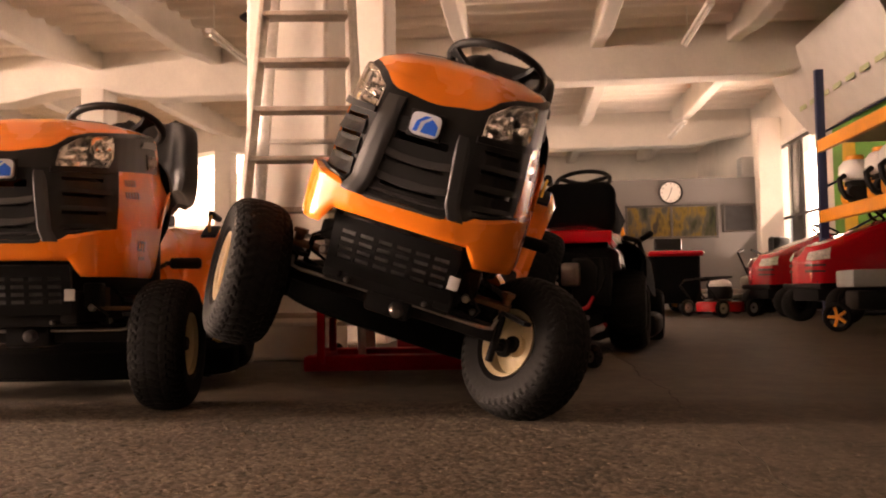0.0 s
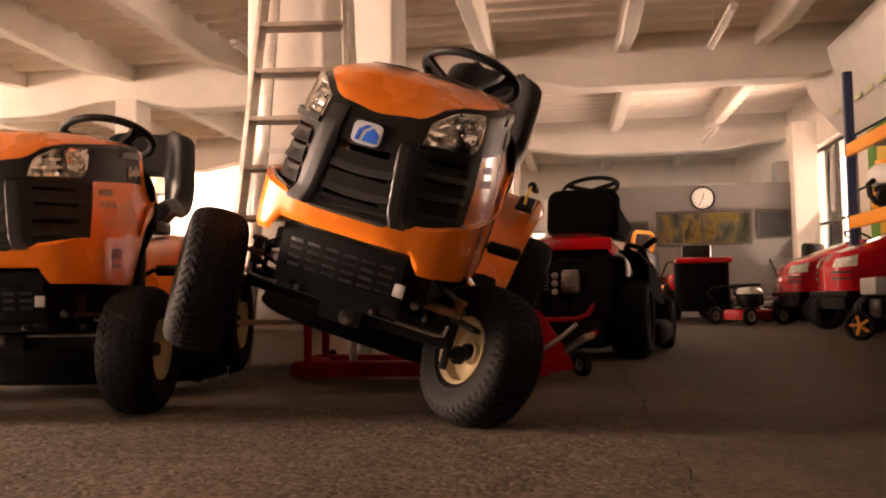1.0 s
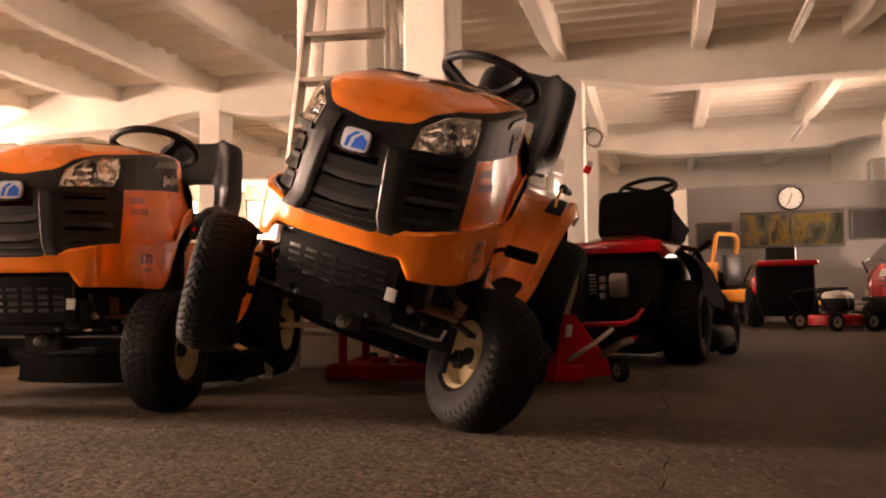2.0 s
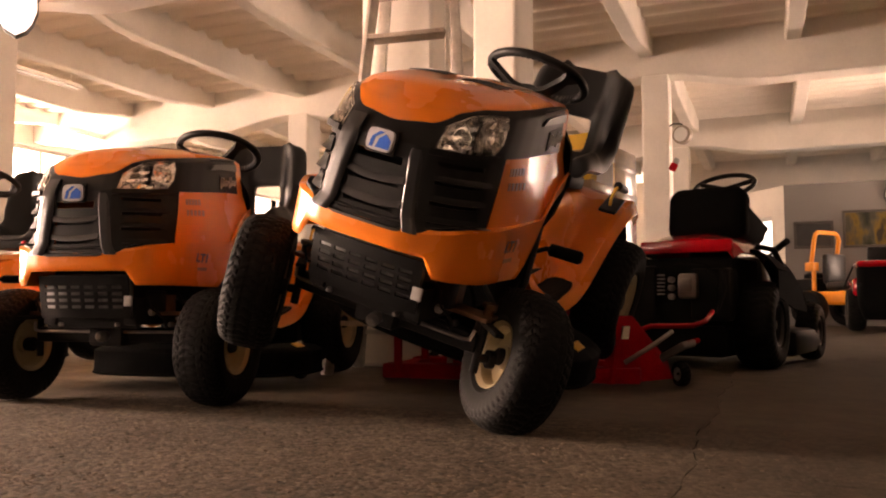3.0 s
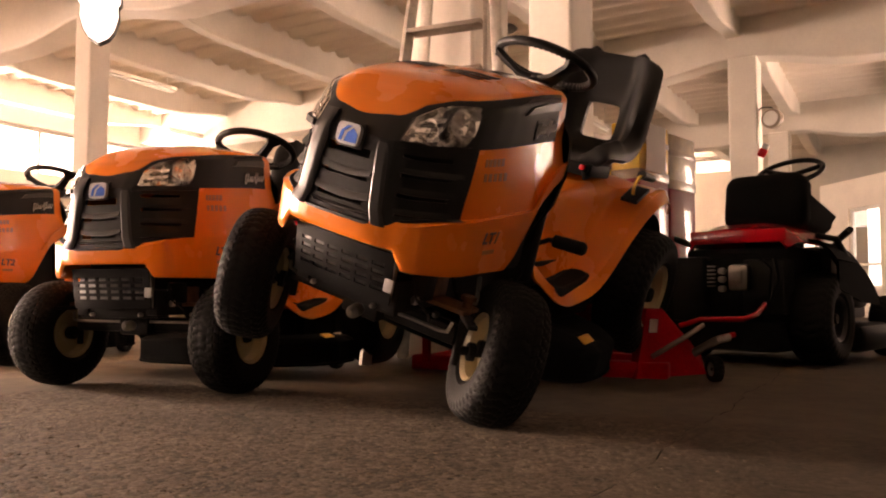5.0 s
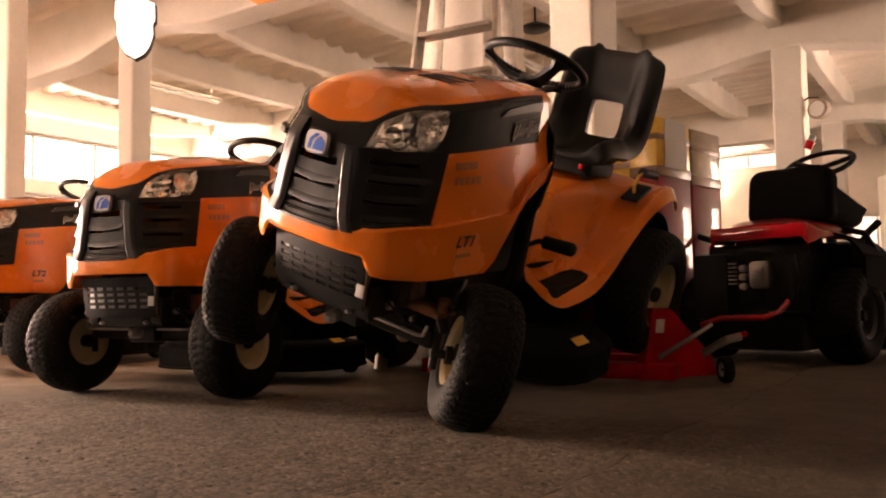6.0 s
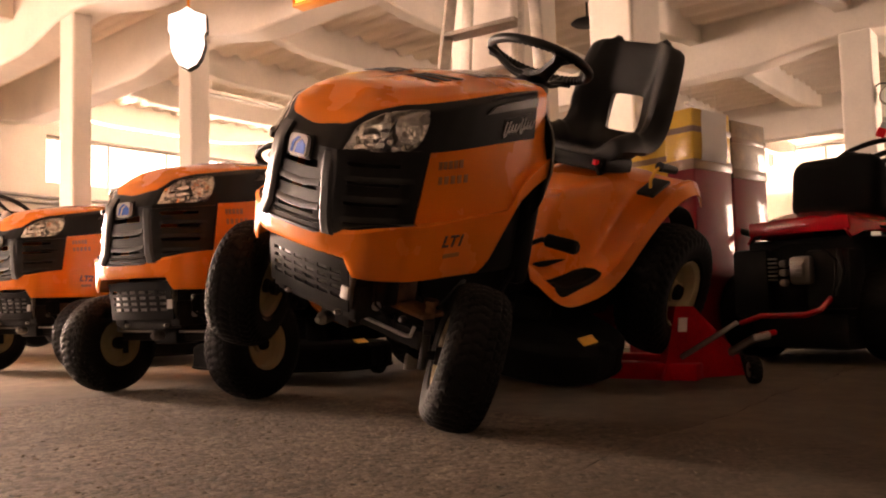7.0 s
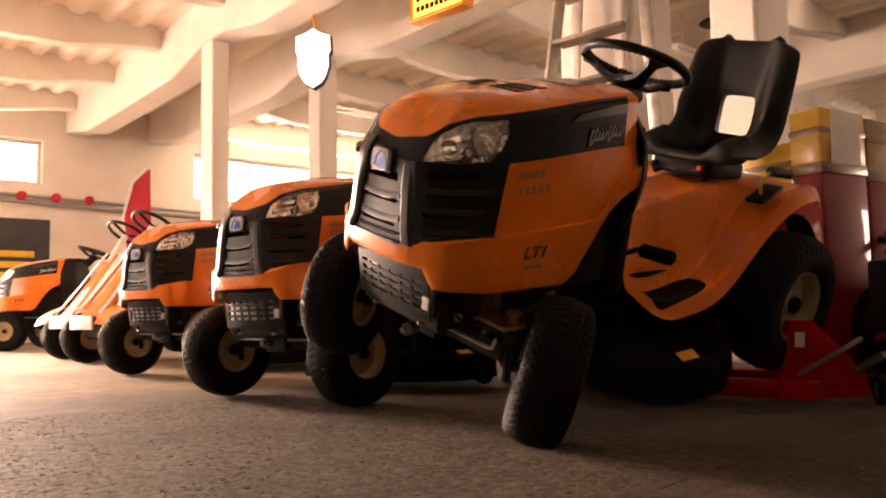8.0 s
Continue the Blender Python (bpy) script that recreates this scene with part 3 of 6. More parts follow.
def tractor(label, name_plate, m, steer_in=0.0, steer_out=0.0, group="row of orange tractors", seat_shift=0.0, camber=0.0):
    """An orange lawn tractor with a black grille, high-backed seat and mower deck."""
    T = thing("garden_tractor", label, "garden tractor", m, group)

    # hood: orange shell, black band and grille
    def grid(bm, s0, s1, r0, r1, ns, nr, thick):
        return sheet(bm, lambda i, j: hood_point(lerp(s0, s1, i), lerp(r0, r1, j)), ns, nr, thick)
    bm = bmesh.new()
    grid(bm, -1, 1, 0, 2, 112, 6, 0.004)
    for sg in (-1, 1):
        sheet(bm, lambda i, j: hood_point(sg * lerp(S(3.2), flank(2), i), lerp(2, ledge(lerp(S(3.2), flank(2), i)), j)), 24, 4, 0.004)
        sheet(bm, lambda i, j: hood_point(sg * lerp(flank(lerp(2, 5, j)), 1, i), lerp(2, 5, j)), 24, 9, 0.004)
        sheet(bm, lambda i, j: hood_point(sg * lerp(S(13.4), 1, i), lerp(5, lip(lerp(S(13.4), 1, i)), j)), 4, 10, 0.004)
    bmesh.ops.remove_doubles(bm, verts=bm.verts, dist=0.0003)
    part("hood", bm, ORANGE, T, "orange painted lower hood shell", 50)
    bm = bmesh.new()

    def crown(i, j):
        s, k = lerp(-1, 1, i), ease(j, 0.0, 0.3)
        r = lerp(lip(s), 10, j)
        c = hood_point(s, r)
        near = [hood_point(max(-1, min(1, s + a)), max(5, min(10, r + b))) for a in (-0.09, -0.045, 0, 0.045, 0.09) for b in (-0.8, -0.4, 0, 0.4, 0.8)]
        soft = sum(near, Vector()) / len(near)
        edge = 1 - ease(abs(s), 0.88, 1.0)
        return c.lerp(Vector((c.x, c.y, soft.z)), k * edge)
    sheet(bm, crown, 80, 24, 0.004)
    bmesh.ops.remove_doubles(bm, verts=bm.verts, dist=0.0003)
    top = part("hood_top", bm, ORANGE, T, "orange painted hood top", 50)
    for sg in (-1, 1):   # vent slots across the hood's top, swept back
        for k in range(3):
            bm = bmesh.new()
            a = 0.75 * k
            on_hood(bm, [(sg * S(8.2 + a), 8.2), (sg * S(8.58 + a), 8.2), (sg * S(7.4 + a), 9.65), (sg * S(6.95 + a), 9.65)], 0.0012, 0.002, 3, 8)
            part("vent_slot", bm, BLACK, top)
    bm = bmesh.new()
    on_hood(bm, [(S(11.3), 8.3), (S(13.2), 8.3), (S(13.2), 9.95), (S(10.8), 9.95)], 0.001, 0.0015, 6, 4)
    part("sticker", bm, STICKER, top, "grey glossy sticker on the hood top")
    bm = bmesh.new()

    def on_grille(i, j):
        a = lerp(-1, 1, i) * flank(lerp(2, 5, j))
        return a, lerp(ledge(a), 5, j)

    def in_gap(i, j):
        a, r = on_grille((i + 0.5) / 96, (j + 0.5) / 60)
        a = abs(a)
        if a < S(1.85 - 0.16 * (r - 2)):
            return r < 4.55 and (r - 2.0) % 0.64 > 0.36
        return S(3.8) < a < S(6.8) and 2.6 < r < 4.7 and (r - 2.5) % 0.56 > 0.4
    sheet(bm, lambda i, j: hood_point(*on_grille(i, j)), 96, 60, 0.004, skip=in_gap)
    e = S(13.4)
    sheet(bm, lambda i, j: hood_point(lerp(-e, e, i), lerp(5, lip(lerp(-e, e, i)), j)), 160, 20, 0.004,
          skip=lambda i, j: in_lamp(abs(lerp(-e, e, (i + 0.5) / 160)), lerp(5, lip(lerp(-e, e, (i + 0.5) / 160)), (j + 0.5) / 20)))
    bmesh.ops.remove_doubles(bm, verts=bm.verts, dist=0.0003)
    grille = part("grille", bm, BLACK, T, "black plastic grille and side band", 50)

    for sg in (-1, 1):
        bm = bmesh.new()

        def bar(i, j):
            r = lerp(1.9, 5.4, j)
            a = sg * S(lerp(lerp(2.3, 1.6, j), lerp(3.4, 2.75, j), i))
            rise = 0.0055 * (1 - ease(r, 4.3, 5.3)) * min(1, 6 * i, 3 * (1 - i))
            return hood_point(a, r) + (rise - 0.002) * hood_out(a, r)
        sheet(bm, bar, 18, 24, 0.012)
        part("grille_bar", bm, GREYBLACK, grille, "satin grey-black upright bar", 50)
    for k in range(4):   # curved louvres between the bars, each overhanging the gap below it
        bm = bmesh.new()
        r0 = 2.0 + 0.64 * k
        w = S(2.32 - 0.66 * (r0 - 1.78) / 3.6)

        def slat(i, j):
            s, r = lerp(-w, w, i), lerp(r0 - 0.1, r0 + 0.42, j)
            sag = 0.1 * (1 - (2 * i - 1) ** 2)
            return hood_point(s, max(1.95, r - sag)) + lerp(0.004, -0.016, j ** 1.6) * hood_out(s, r)
        sheet(bm, slat, 12, 8, 0.007)
        part("louvre", bm, GREYBLACK, grille)
    for sg in (-1, 1):
        for k in range(4):
            bm = bmesh.new()
            r0 = 2.5 + 0.56 * k

            def slat(i, j):
                s, r = sg * lerp(S(3.6), S(7.0 + 0.2 * k), i), lerp(r0 - 0.05, r0 + 0.38, j)
                fade = min(1, 5 * i, 5 * (1 - i))
                return hood_point(s, r) + lerp(0.006 * fade, -0.012 * fade - 0.001, j ** 1.2) * hood_out(s, r)
            sheet(bm, slat, 16, 7, 0.006)
            part("louvre", bm, BLACK, grille)
        # ledge under the headlight
        bm = bmesh.new()
        on_hood(bm, [(sg * S(3.0), 4.84), (sg * S(8.0), 4.9), (sg * S(7.7), 5.06), (sg * S(3.0), 5.0)], 0.007, 0.009, 12, 2)
        part("panel_frame", bm, BLACK, grille)
        # headlight
        bm = bmesh.new()
        lamp_shape(bm, sg, lambda k: 0.001 - 0.034 * (1 - k ** 3), 0.002, 6, 1.03)
        lamp = part("headlight", bm, REFLECTOR, T, "clear lens headlight with mirrored reflector")
        bm = bmesh.new()
        for cs, cr, rad in ((S(4.6), 5.4, 0.022), (S(6.55), 5.58, 0.033)):
            c = hood_point(sg * cs, cr) - 0.014 * hood_out(sg * cs, cr)
            q = hood_out(sg * cs, cr).to_track_quat("X", "Z").to_matrix().to_4x4()
            lathe(bm, [(rad * 1.05, 0.016), (rad, 0.016), (rad * 0.9, 0.003), (rad * 0.6, -0.01), (rad * 0.27, -0.016), (rad * 0.24, 0.004), (rad * 0.12, 0.01), (0.0005, 0.011)], 14, Matrix.Translation(c) @ q)
        for f in [f for f in bm.faces if len(f.verts) == 14]:   # open front
            bm.faces.remove(f)
        part("reflector_bowl", bm, REFLECTOR, lamp, "", 0)
        bm = bmesh.new()
        for b0 in (5.12, 5.36, 5.6):   # stepped facets of the reflector
            on_hood(bm, [(sg * S(3.55), b0), (sg * S(5.6), b0 + 0.05), (sg * S(5.6), b0 + 0.16), (sg * S(3.55), b0 + 0.1)], -0.012 - 0.004 * (b0 - 5), 0.01, 6, 2)
        part("lamp_step", bm, REFLECTOR, lamp)
        bm = bmesh.new()
        on_hood(bm, [(sg * S(5.45), 5.1), (sg * S(5.62), 5.1), (sg * S(5.72), 5.85), (sg * S(5.6), 5.85)], -0.014, 0.014, 2, 4)
        part("lamp_divider", bm, GREYBLACK, lamp)
        bm = bmesh.new()
        lamp_shape(bm, sg, lambda k: 0.004 + 0.004 * (1 - k ** 2), 0.0025, 4, 1.0)
        part("lens", bm, LENS, lamp).visible_shadow = False
        # brand plate and vents on the black band
        bm = bmesh.new()
        on_hood(bm, [(sg * S(11.6), 5.08), (sg * S(13.3), 5.08), (sg * S(13.3), 5.6), (sg * S(11.6), 5.54)], 0.002, 0.003, 6, 2)
        plate = part("brand_plate", bm, BLACK, T, "black plate with silver script shape")
        bm = bmesh.new()
        for k in range(2):   # two runs of an unreadable slanted script: a large loop, then low waves
            a0 = 11.62 + 0.82 * k
            line = []
            for q in range(41):
                f = q / 40
                high = 0.17 if f < 0.3 else 0.085
                wob = math.sin(2 * math.pi * (f * 4.2 + 0.1))
                r = 5.3 + 0.03 * k + high * wob
                a = sg * S(a0 + 0.72 * f + 0.05 * math.cos(2 * math.pi * f * 4.2) + 0.25 * (r - 5.25))
                line.append(hood_point(a, r) + 0.004 * hood_out(a, r))
            for p0, p1 in zip(line, line[1:]):
                rod(bm, p0, p1, 0.0022, seg=6)
        part("script_shape", bm, BADGE, plate)
        for r0 in (5.72, 6.08):
            bm = bmesh.new()
            on_hood(bm, [(sg * S(10.6), r0), (sg * S(13.3), r0), (sg * S(13.3), r0 + 0.2), (sg * S(11.0), r0 + 0.16)], 0.007, 0.008, 8, 2)
            part("side_louvre", bm, GREYBLACK, grille)
        # name decal low on the hood's side, and a faded dealer's mark above it
        s0, r0 = sg * S(9.55), 0.95
        c, nrm = hood_point(s0, 1.6), hood_out(s0, 1.6)
        side = (hood_point(s0 + 0.01, 1.1) - hood_point(s0 - 0.01, 1.1)).normalized()
        up = nrm.cross(side)
        m3 = Matrix((side, up, nrm)).transposed().to_4x4()
        letters(name_plate, 0.04, 0.0004, "model_lettering", DECAL, T, Matrix.Translation(c + 0.0016 * nrm) @ m3 @ Matrix.Diagonal((1.3, 1, 1, 1)), "dark model lettering on the hood", 0.0014, 0.25)
        bm = bmesh.new()
        on_hood(bm, [(sg * S(9.15), 1.29), (sg * S(9.95), 1.29), (sg * S(9.95), 1.37), (sg * S(9.15), 1.37)], 0.0015, 0.001, 4, 1)
        for k, (a, b) in enumerate(((8.7, 9.9), (8.75, 10.2))):
            for q in range(5):
                t0 = lerp(a, b, q / 5)
                on_hood(bm, [(sg * S(t0), 4.5 - 0.42 * k), (sg * S(t0 + 0.18), 4.5 - 0.42 * k), (sg * S(t0 + 0.18), 4.72 - 0.42 * k), (sg * S(t0), 4.72 - 0.42 * k)], 0.0015, 0.001, 1, 1)
        part("dealer_mark", bm, DECALGREY, T, "small faded dealer mark on the hood")["kind"] = "stuff"

    # badge: silver rounded plate with a blue field
    c, nrm = hood_point(0, 4.88), hood_out(0, 4.7)
    bm = bmesh.new()
    up = Vector((0, 0, 1)) - nrm * nrm.z
    up.normalize()
    mb = Matrix.Translation(c + 0.012 * nrm) @ Matrix((Vector((1, 0, 0)), up, nrm)).transposed().to_4x4()
    box(bm, (-0.04, -0.031, -0.006), (0.04, 0.031, 0.0), 0.003, Matrix.Translation(c + 0.006 * nrm) @ mb.to_3x3().to_4x4(), 0)
    part("badge_mount", bm, BLACK, T)
    bm = bmesh.new()
    ring = [(0.035 * math.copysign(abs(math.cos(a)) ** 0.45, math.cos(a)), 0.026 * math.copysign(abs(math.sin(a)) ** 0.45, math.sin(a))) for a in [2 * math.pi * k / 32 for k in range(32)]]
    lo = [bm.verts.new(mb @ Vector((x, y, -0.008))) for x, y in ring]
    hi = [bm.verts.new(mb @ Vector((x, y, 0.004))) for x, y in ring]
    bm.faces.new(hi)
    for k in range(32):
        bm.faces.new((lo[k], lo[(k + 1) % 32], hi[(k + 1) % 32], hi[k]))
    badge = part("badge", bm, BADGE, T, "silver badge with blue field")
    bm = bmesh.new()
    for poly in ([(-0.026, -0.018), (-0.022, 0.004), (-0.004, 0.018), (0.01, 0.018), (-0.012, 0.004), (-0.016, -0.018)], [(-0.008, -0.018), (-0.002, 0.002), (0.014, 0.014), (0.03, 0.002), (0.03, -0.018)]):
        a = [bm.verts.new(mb @ Vector((x * 0.98, y * 1.08, 0.0052))) for x, y in poly]
        b = [bm.verts.new(mb @ Vector((x * 0.98, y * 1.08, 0.0035))) for x, y in poly]
        bm.faces.new(a)
        for k in range(len(poly)):
            bm.faces.new((a[k], a[(k + 1) % len(poly)], b[(k + 1) % len(poly)], b[k]))
    part("badge_field", bm, BLUE, badge)

    # perforated plate under the nose
    bm = bmesh.new()
    nx, ny = 27, 13
    sheet(bm, lambda i, j: (lerp(-0.158, 0.158, i), 0.03 + 0.022 * (1 - j) - 0.012 * (1 - (2 * i - 1) ** 2), lerp(0.282, 0.415, j)), nx, ny, 0.004,
          skip=lambda i, j: j in (3, 5, 7, 9) and i % 4 in (2, 3, 0) and 2 <= i < 25)
    plate = part("nose_plate", bm, NOSEBLACK, T, "black perforated steel plate under the nose", 0)
    bm = bmesh.new()
    box(bm, (0.145, 0.03, 0.32), (0.172, 0.036, 0.352), 0.001)
    part("plate_tag", bm, GREYTAG, T, "small grey tag beside the nose plate")
    bm = bmesh.new()
    box(bm, (-0.15, 0.06, 0.285), (0.15, 0.075, 0.42), 0.003)
    part("nose_backing", bm, GREYBACK, T, "grey sheet behind the nose plate")

    # chassis, engine block and front axle
    bm = bmesh.new()
    for sg in (-1, 1):
        box(bm, (sg * 0.12, 0.07, 0.26), (sg * 0.165, 1.6, 0.345), 0.004)
    box(bm, (-0.16, 0.08, 0.25), (0.16, 0.1, 0.34), 0.004)
    box(bm, (-0.17, 1.55, 0.26), (0.17, 1.62, 0.5), 0.006)
    part("chassis", bm, STEELBLACK, T)
    bm = bmesh.new()
    box(bm, (-0.13, 1.22, 0.14), (0.13, 1.6, 0.42), 0.03)
    rod(bm, (-0.3, 1.44, 0.24), (0.3, 1.44, 0.24), 0.04, seg=14)
    part("transaxle", bm, STEELBLACK, T, "black gearbox and rear axle")
    bm = bmesh.new()
    box(bm, (-0.24, 0.92, 0.15), (0.24, 1.22, 0.262), 0.012)
    part("belt_guard", bm, DECKPAINT, T, "black belt guard above the deck")
    bm = bmesh.new()
    box(bm, (-0.2, 0.14, 0.34), (0.2, 0.66, 0.62), 0.03)
    lathe(bm, [(0.13, 0), (0.14, 0.02), (0.14, 0.08), (0.1, 0.1)], 24, Matrix.Translation((0, 0.4, 0.6)) @ Matrix.Rotation(radians(-90), 4, "Y"))
    box(bm, (-0.22, 0.66, 0.3), (0.22, 0.72, 0.8), 0.02)
    part("engine", bm, STEELBLACK, T, "dark engine block under the hood")
    bm = bmesh.new()
    lathe(bm, [(0.012, -0.05), (0.034, -0.045), (0.034, 0.04), (0.02, 0.05)], 18, Matrix.Translation((0.13, 0.2, 0.34)) @ Matrix.Rotation(radians(90), 4, "Y"))
    part("starter_motor", bm, STEELBLACK, T)
    for lo, hi in (((0.16, 0.12, 0.3), (0.21, 0.17, 0.37)), ((-0.215, 0.13, 0.335), (-0.165, 0.2, 0.385))):
        bm = bmesh.new()
        box(bm, lo, hi, 0.008)
        part("relay_box", bm, STEELBLACK, T)
    for line in ([(0.18, 0.115, 0.35), (0.2, 0.1, 0.31), (0.23, 0.12, 0.28), (0.215, 0.16, 0.25), (0.18, 0.2, 0.26)], [(-0.18, 0.12, 0.37), (-0.22, 0.1, 0.34), (-0.225, 0.13, 0.3), (-0.19, 0.2, 0.27)]):
        bm = bmesh.new()
        tube(bm, line, 0.004, 6)
        part("cable", bm, RUBBER, T)
    bm = bmesh.new()
    box(bm, (-0.28, 0.188, 0.2), (0.28, 0.232, 0.25), 0.008)
    box(bm, (-0.06, 0.15, 0.19), (0.06, 0.27, 0.3), 0.01)
    for sg, st in ((1, steer_in), (-1, steer_out)):
        rod(bm, (sg * 0.285, 0.21, 0.15), (sg * 0.285, 0.21, 0.29), 0.011, seg=14)
        mm = pose(sg * 0.285, 0.21, 0.19, 0, 0, st)
        rod(bm, mm @ Vector((0, 0, 0)), mm @ Vector((sg * 0.09, 0, 0)), 0.012, seg=12)
        rod(bm, mm @ Vector((sg * 0.028, 0, 0)), mm @ Vector((sg * 0.045, 0, 0)), 0.024, seg=14)
        box(bm, (sg * -0.012, -0.1, 0.085), (sg * 0.014, 0.01, 0.097), 0.003, mm)
    axle = part("front_axle", bm, STEELBLACK, T, "black cast front axle")
    bm = bmesh.new()
    tube(bm, [(-0.276, 0.17, 0.266), (-0.27, 0.165, 0.24), (-0.25, 0.165, 0.236), (0.25, 0.165, 0.236), (0.27, 0.165, 0.24), (0.276, 0.17, 0.266)], 0.005, 8)
    part("tie_rod", bm, STEEL, axle, "bright steel tie rod")
    bm = bmesh.new()
    lathe(bm, [(0.013, 0), (0.017, 0.003), (0.017, 0.04), (0.011, 0.046), (0.008, 0.058)], 16, Matrix.Translation((0.03, 0.11, 0.225)) @ Matrix.Rotation(radians(-75), 4, "Z"))
    part("drain_cap", bm, STEEL, T, "small metal cap under the nose")
    bm = bmesh.new()
    for x, y, z, r in ((0.19, 0.12, 0.3, 0.012), (-0.19, 0.13, 0.31, 0.012), (0.21, 0.2, 0.26, 0.009), (-0.2, 0.2, 0.33, 0.016), (0.1, 0.075, 0.262, 0.007), (-0.1, 0.075, 0.262, 0.007)):
        lathe(bm, [(r, 0), (r, 0.01), (r * 0.6, 0.016)], 6, Matrix.Translation((x, y, z)) @ Matrix.Rotation(radians(-90), 4, "Z"))
    part("bolts", bm, STEEL, T)["kind"] = "stuff"
    for sg in (-1, 1):
        bm = bmesh.new()
        box(bm, (sg * 0.185, 0.17, 0.29), (sg * 0.3, 0.25, 0.302), 0.003)
        box(bm, (sg * 0.185, 0.17, 0.302), (sg * 0.195, 0.25, 0.36), 0.003)
        rod(bm, (sg * 0.285, 0.21, 0.28), (sg * 0.285, 0.21, 0.322), 0.013, seg=12)
        lathe(bm, [(0.02, 0), (0.02, 0.012)], 6, Matrix.Translation((sg * 0.285, 0.21, 0.322)) @ Matrix.Rotation(radians(-90), 4, "Y"))
        part("steering_bracket", bm, RUSTY, T, "brown rusty steering bracket")
        bm = bmesh.new()
        tube(bm, [(sg * 0.285, 0.25, 0.31), (sg * 0.25, 0.32, 0.318), (sg * 0.15, 0.5, 0.32), (sg * 0.05, 0.7, 0.33)], 0.007, 8)
        part("drag_link", bm, STEEL, T)
    for line, r in (([(-0.2, 0.2, 0.34), (-0.24, 0.18, 0.32), (-0.25, 0.2, 0.26), (-0.2, 0.3, 0.22)], 0.008), ([(0.2, 0.25, 0.36), (0.235, 0.22, 0.33), (0.22, 0.3, 0.27), (0.18, 0.5, 0.24)], 0.006)):
        bm = bmesh.new()
        tube(bm, line, r, 8)
        part("hose", bm, RUBBER, T)

    # wheels
    for sg, st in ((1, steer_in), (-1, steer_out)):
        lean = camber if sg > 0 else 0.0   # a steered wheel leans on its kingpin
        drop = Vector((0.09 * sin(radians(lean)), 0, 0.006)) if lean else Vector((-0.12 * sin(radians(camber)), 0, 0))
        wheel(T, "front_wheel", 0.19, 0.15, 0.085, pose(sg * 0.285, 0.21, 0.19, 0, 0, st) @ Matrix.Translation(Vector((sg * 0.09, 0, 0)) + drop) @ Matrix.Rotation(radians(lean), 4, "Y"), CREAM, 44, 9)
        wheel(T, "rear_wheel", 0.24, 0.18, 0.115, pose(sg * 0.33, 1.44, 0.24), CREAM, 40, 9)

    # body with foot wells and wheel arches
    bm = bmesh.new()
    sheet(bm, lambda i, j: ((2 * j - 1) * fender_width(lerp(0.74, 1.66, i)), lerp(0.74, 1.66, i), fender_height((2 * j - 1) * fender_width(lerp(0.74, 1.66, i)), lerp(0.74, 1.66, i))), 60, 56, 0.006)
    body = part("rear_body", bm, ORANGE, T, "orange steel body with foot wells and wheel arches", 40)
    for sg in (-1, 1):
        bm = bmesh.new()
        sheet(bm, lambda i, j: (sg * (0.225 + (2 * j - 1) * 0.05 * (1 - abs(2 * i - 1) ** 6) ** 0.5), lerp(0.81, 1.1, i), fender_height(0.225 + (2 * j - 1) * 0.05 * (1 - abs(2 * i - 1) ** 6) ** 0.5, lerp(0.81, 1.1, i)) + 0.007), 24, 10, 0.004)
        part("foot_mat", bm, RUBBER, body, "black rubber foot mat", 0)
        bm = bmesh.new()   # arch lining hides the inside of the wheel well
        sheet(bm, lambda i, j: (sg * lerp(0.2, 0.3, j), 1.47 + 0.262 * math.cos(lerp(math.pi * 0.98, 0.6, i)), 0.25 + 0.285 * math.sin(lerp(math.pi * 0.98, 0.6, i))), 20, 4, 0.004)
        part("wheel_arch", bm, STEELBLACK, body)
        bm = bmesh.new()
        box(bm, (sg * 0.19, 0.84, 0.15), (sg * 0.196, 1.6, 0.235))
        part("side_skirt", bm, STEELBLACK, body)
    bm = bmesh.new()
    box(bm, (0.24, 1.25, 0.592), (0.305, 1.37, 0.606), 0.004, Matrix.Translation((0, 1.31, 0.6)) @ Matrix.Rotation(radians(24), 4, "X") @ Matrix.Translation((0, -1.31, -0.595)))
    part("lever_gate", bm, BLACK, T, "black slotted gate of the height lever")
    bm = bmesh.new()
    tube(bm, [(0.27, 1.3, 0.58), (0.27, 1.28, 0.63), (0.272, 1.3, 0.665), (0.275, 1.34, 0.68)], 0.006, 8)
    part("height_lever", bm, YELLOWTAG, T, "brass-coloured lever arm")
    bm = bmesh.new()
    rod(bm, (0.275, 1.315, 0.678), (0.285, 1.42, 0.668), 0.017, 0.014, 14)
    part("lever_knob", bm, BLACK, T)
    bm = bmesh.new()
    tube(bm, [(0.19, 0.62, 0.27), (0.2, 0.68, 0.36), (0.205, 0.715, 0.425), (0.235, 0.73, 0.445), (0.27, 0.735, 0.447)], 0.008, 8)
    pedal = part("pedal_arm", bm, STEELBLACK, T)
    bm = bmesh.new()
    lathe(bm, [(0.012, 0), (0.02, 0.006), (0.021, 0.1), (0.014, 0.108)], 14, Matrix.Translation((0.245, 0.735, 0.446)) @ Matrix.Rotation(radians(6), 4, "Z"))
    part("pedal_pad", bm, RUBBER, pedal, "ribbed black rubber pedal pad")

    # dash, steering column and wheel
    bm = bmesh.new()
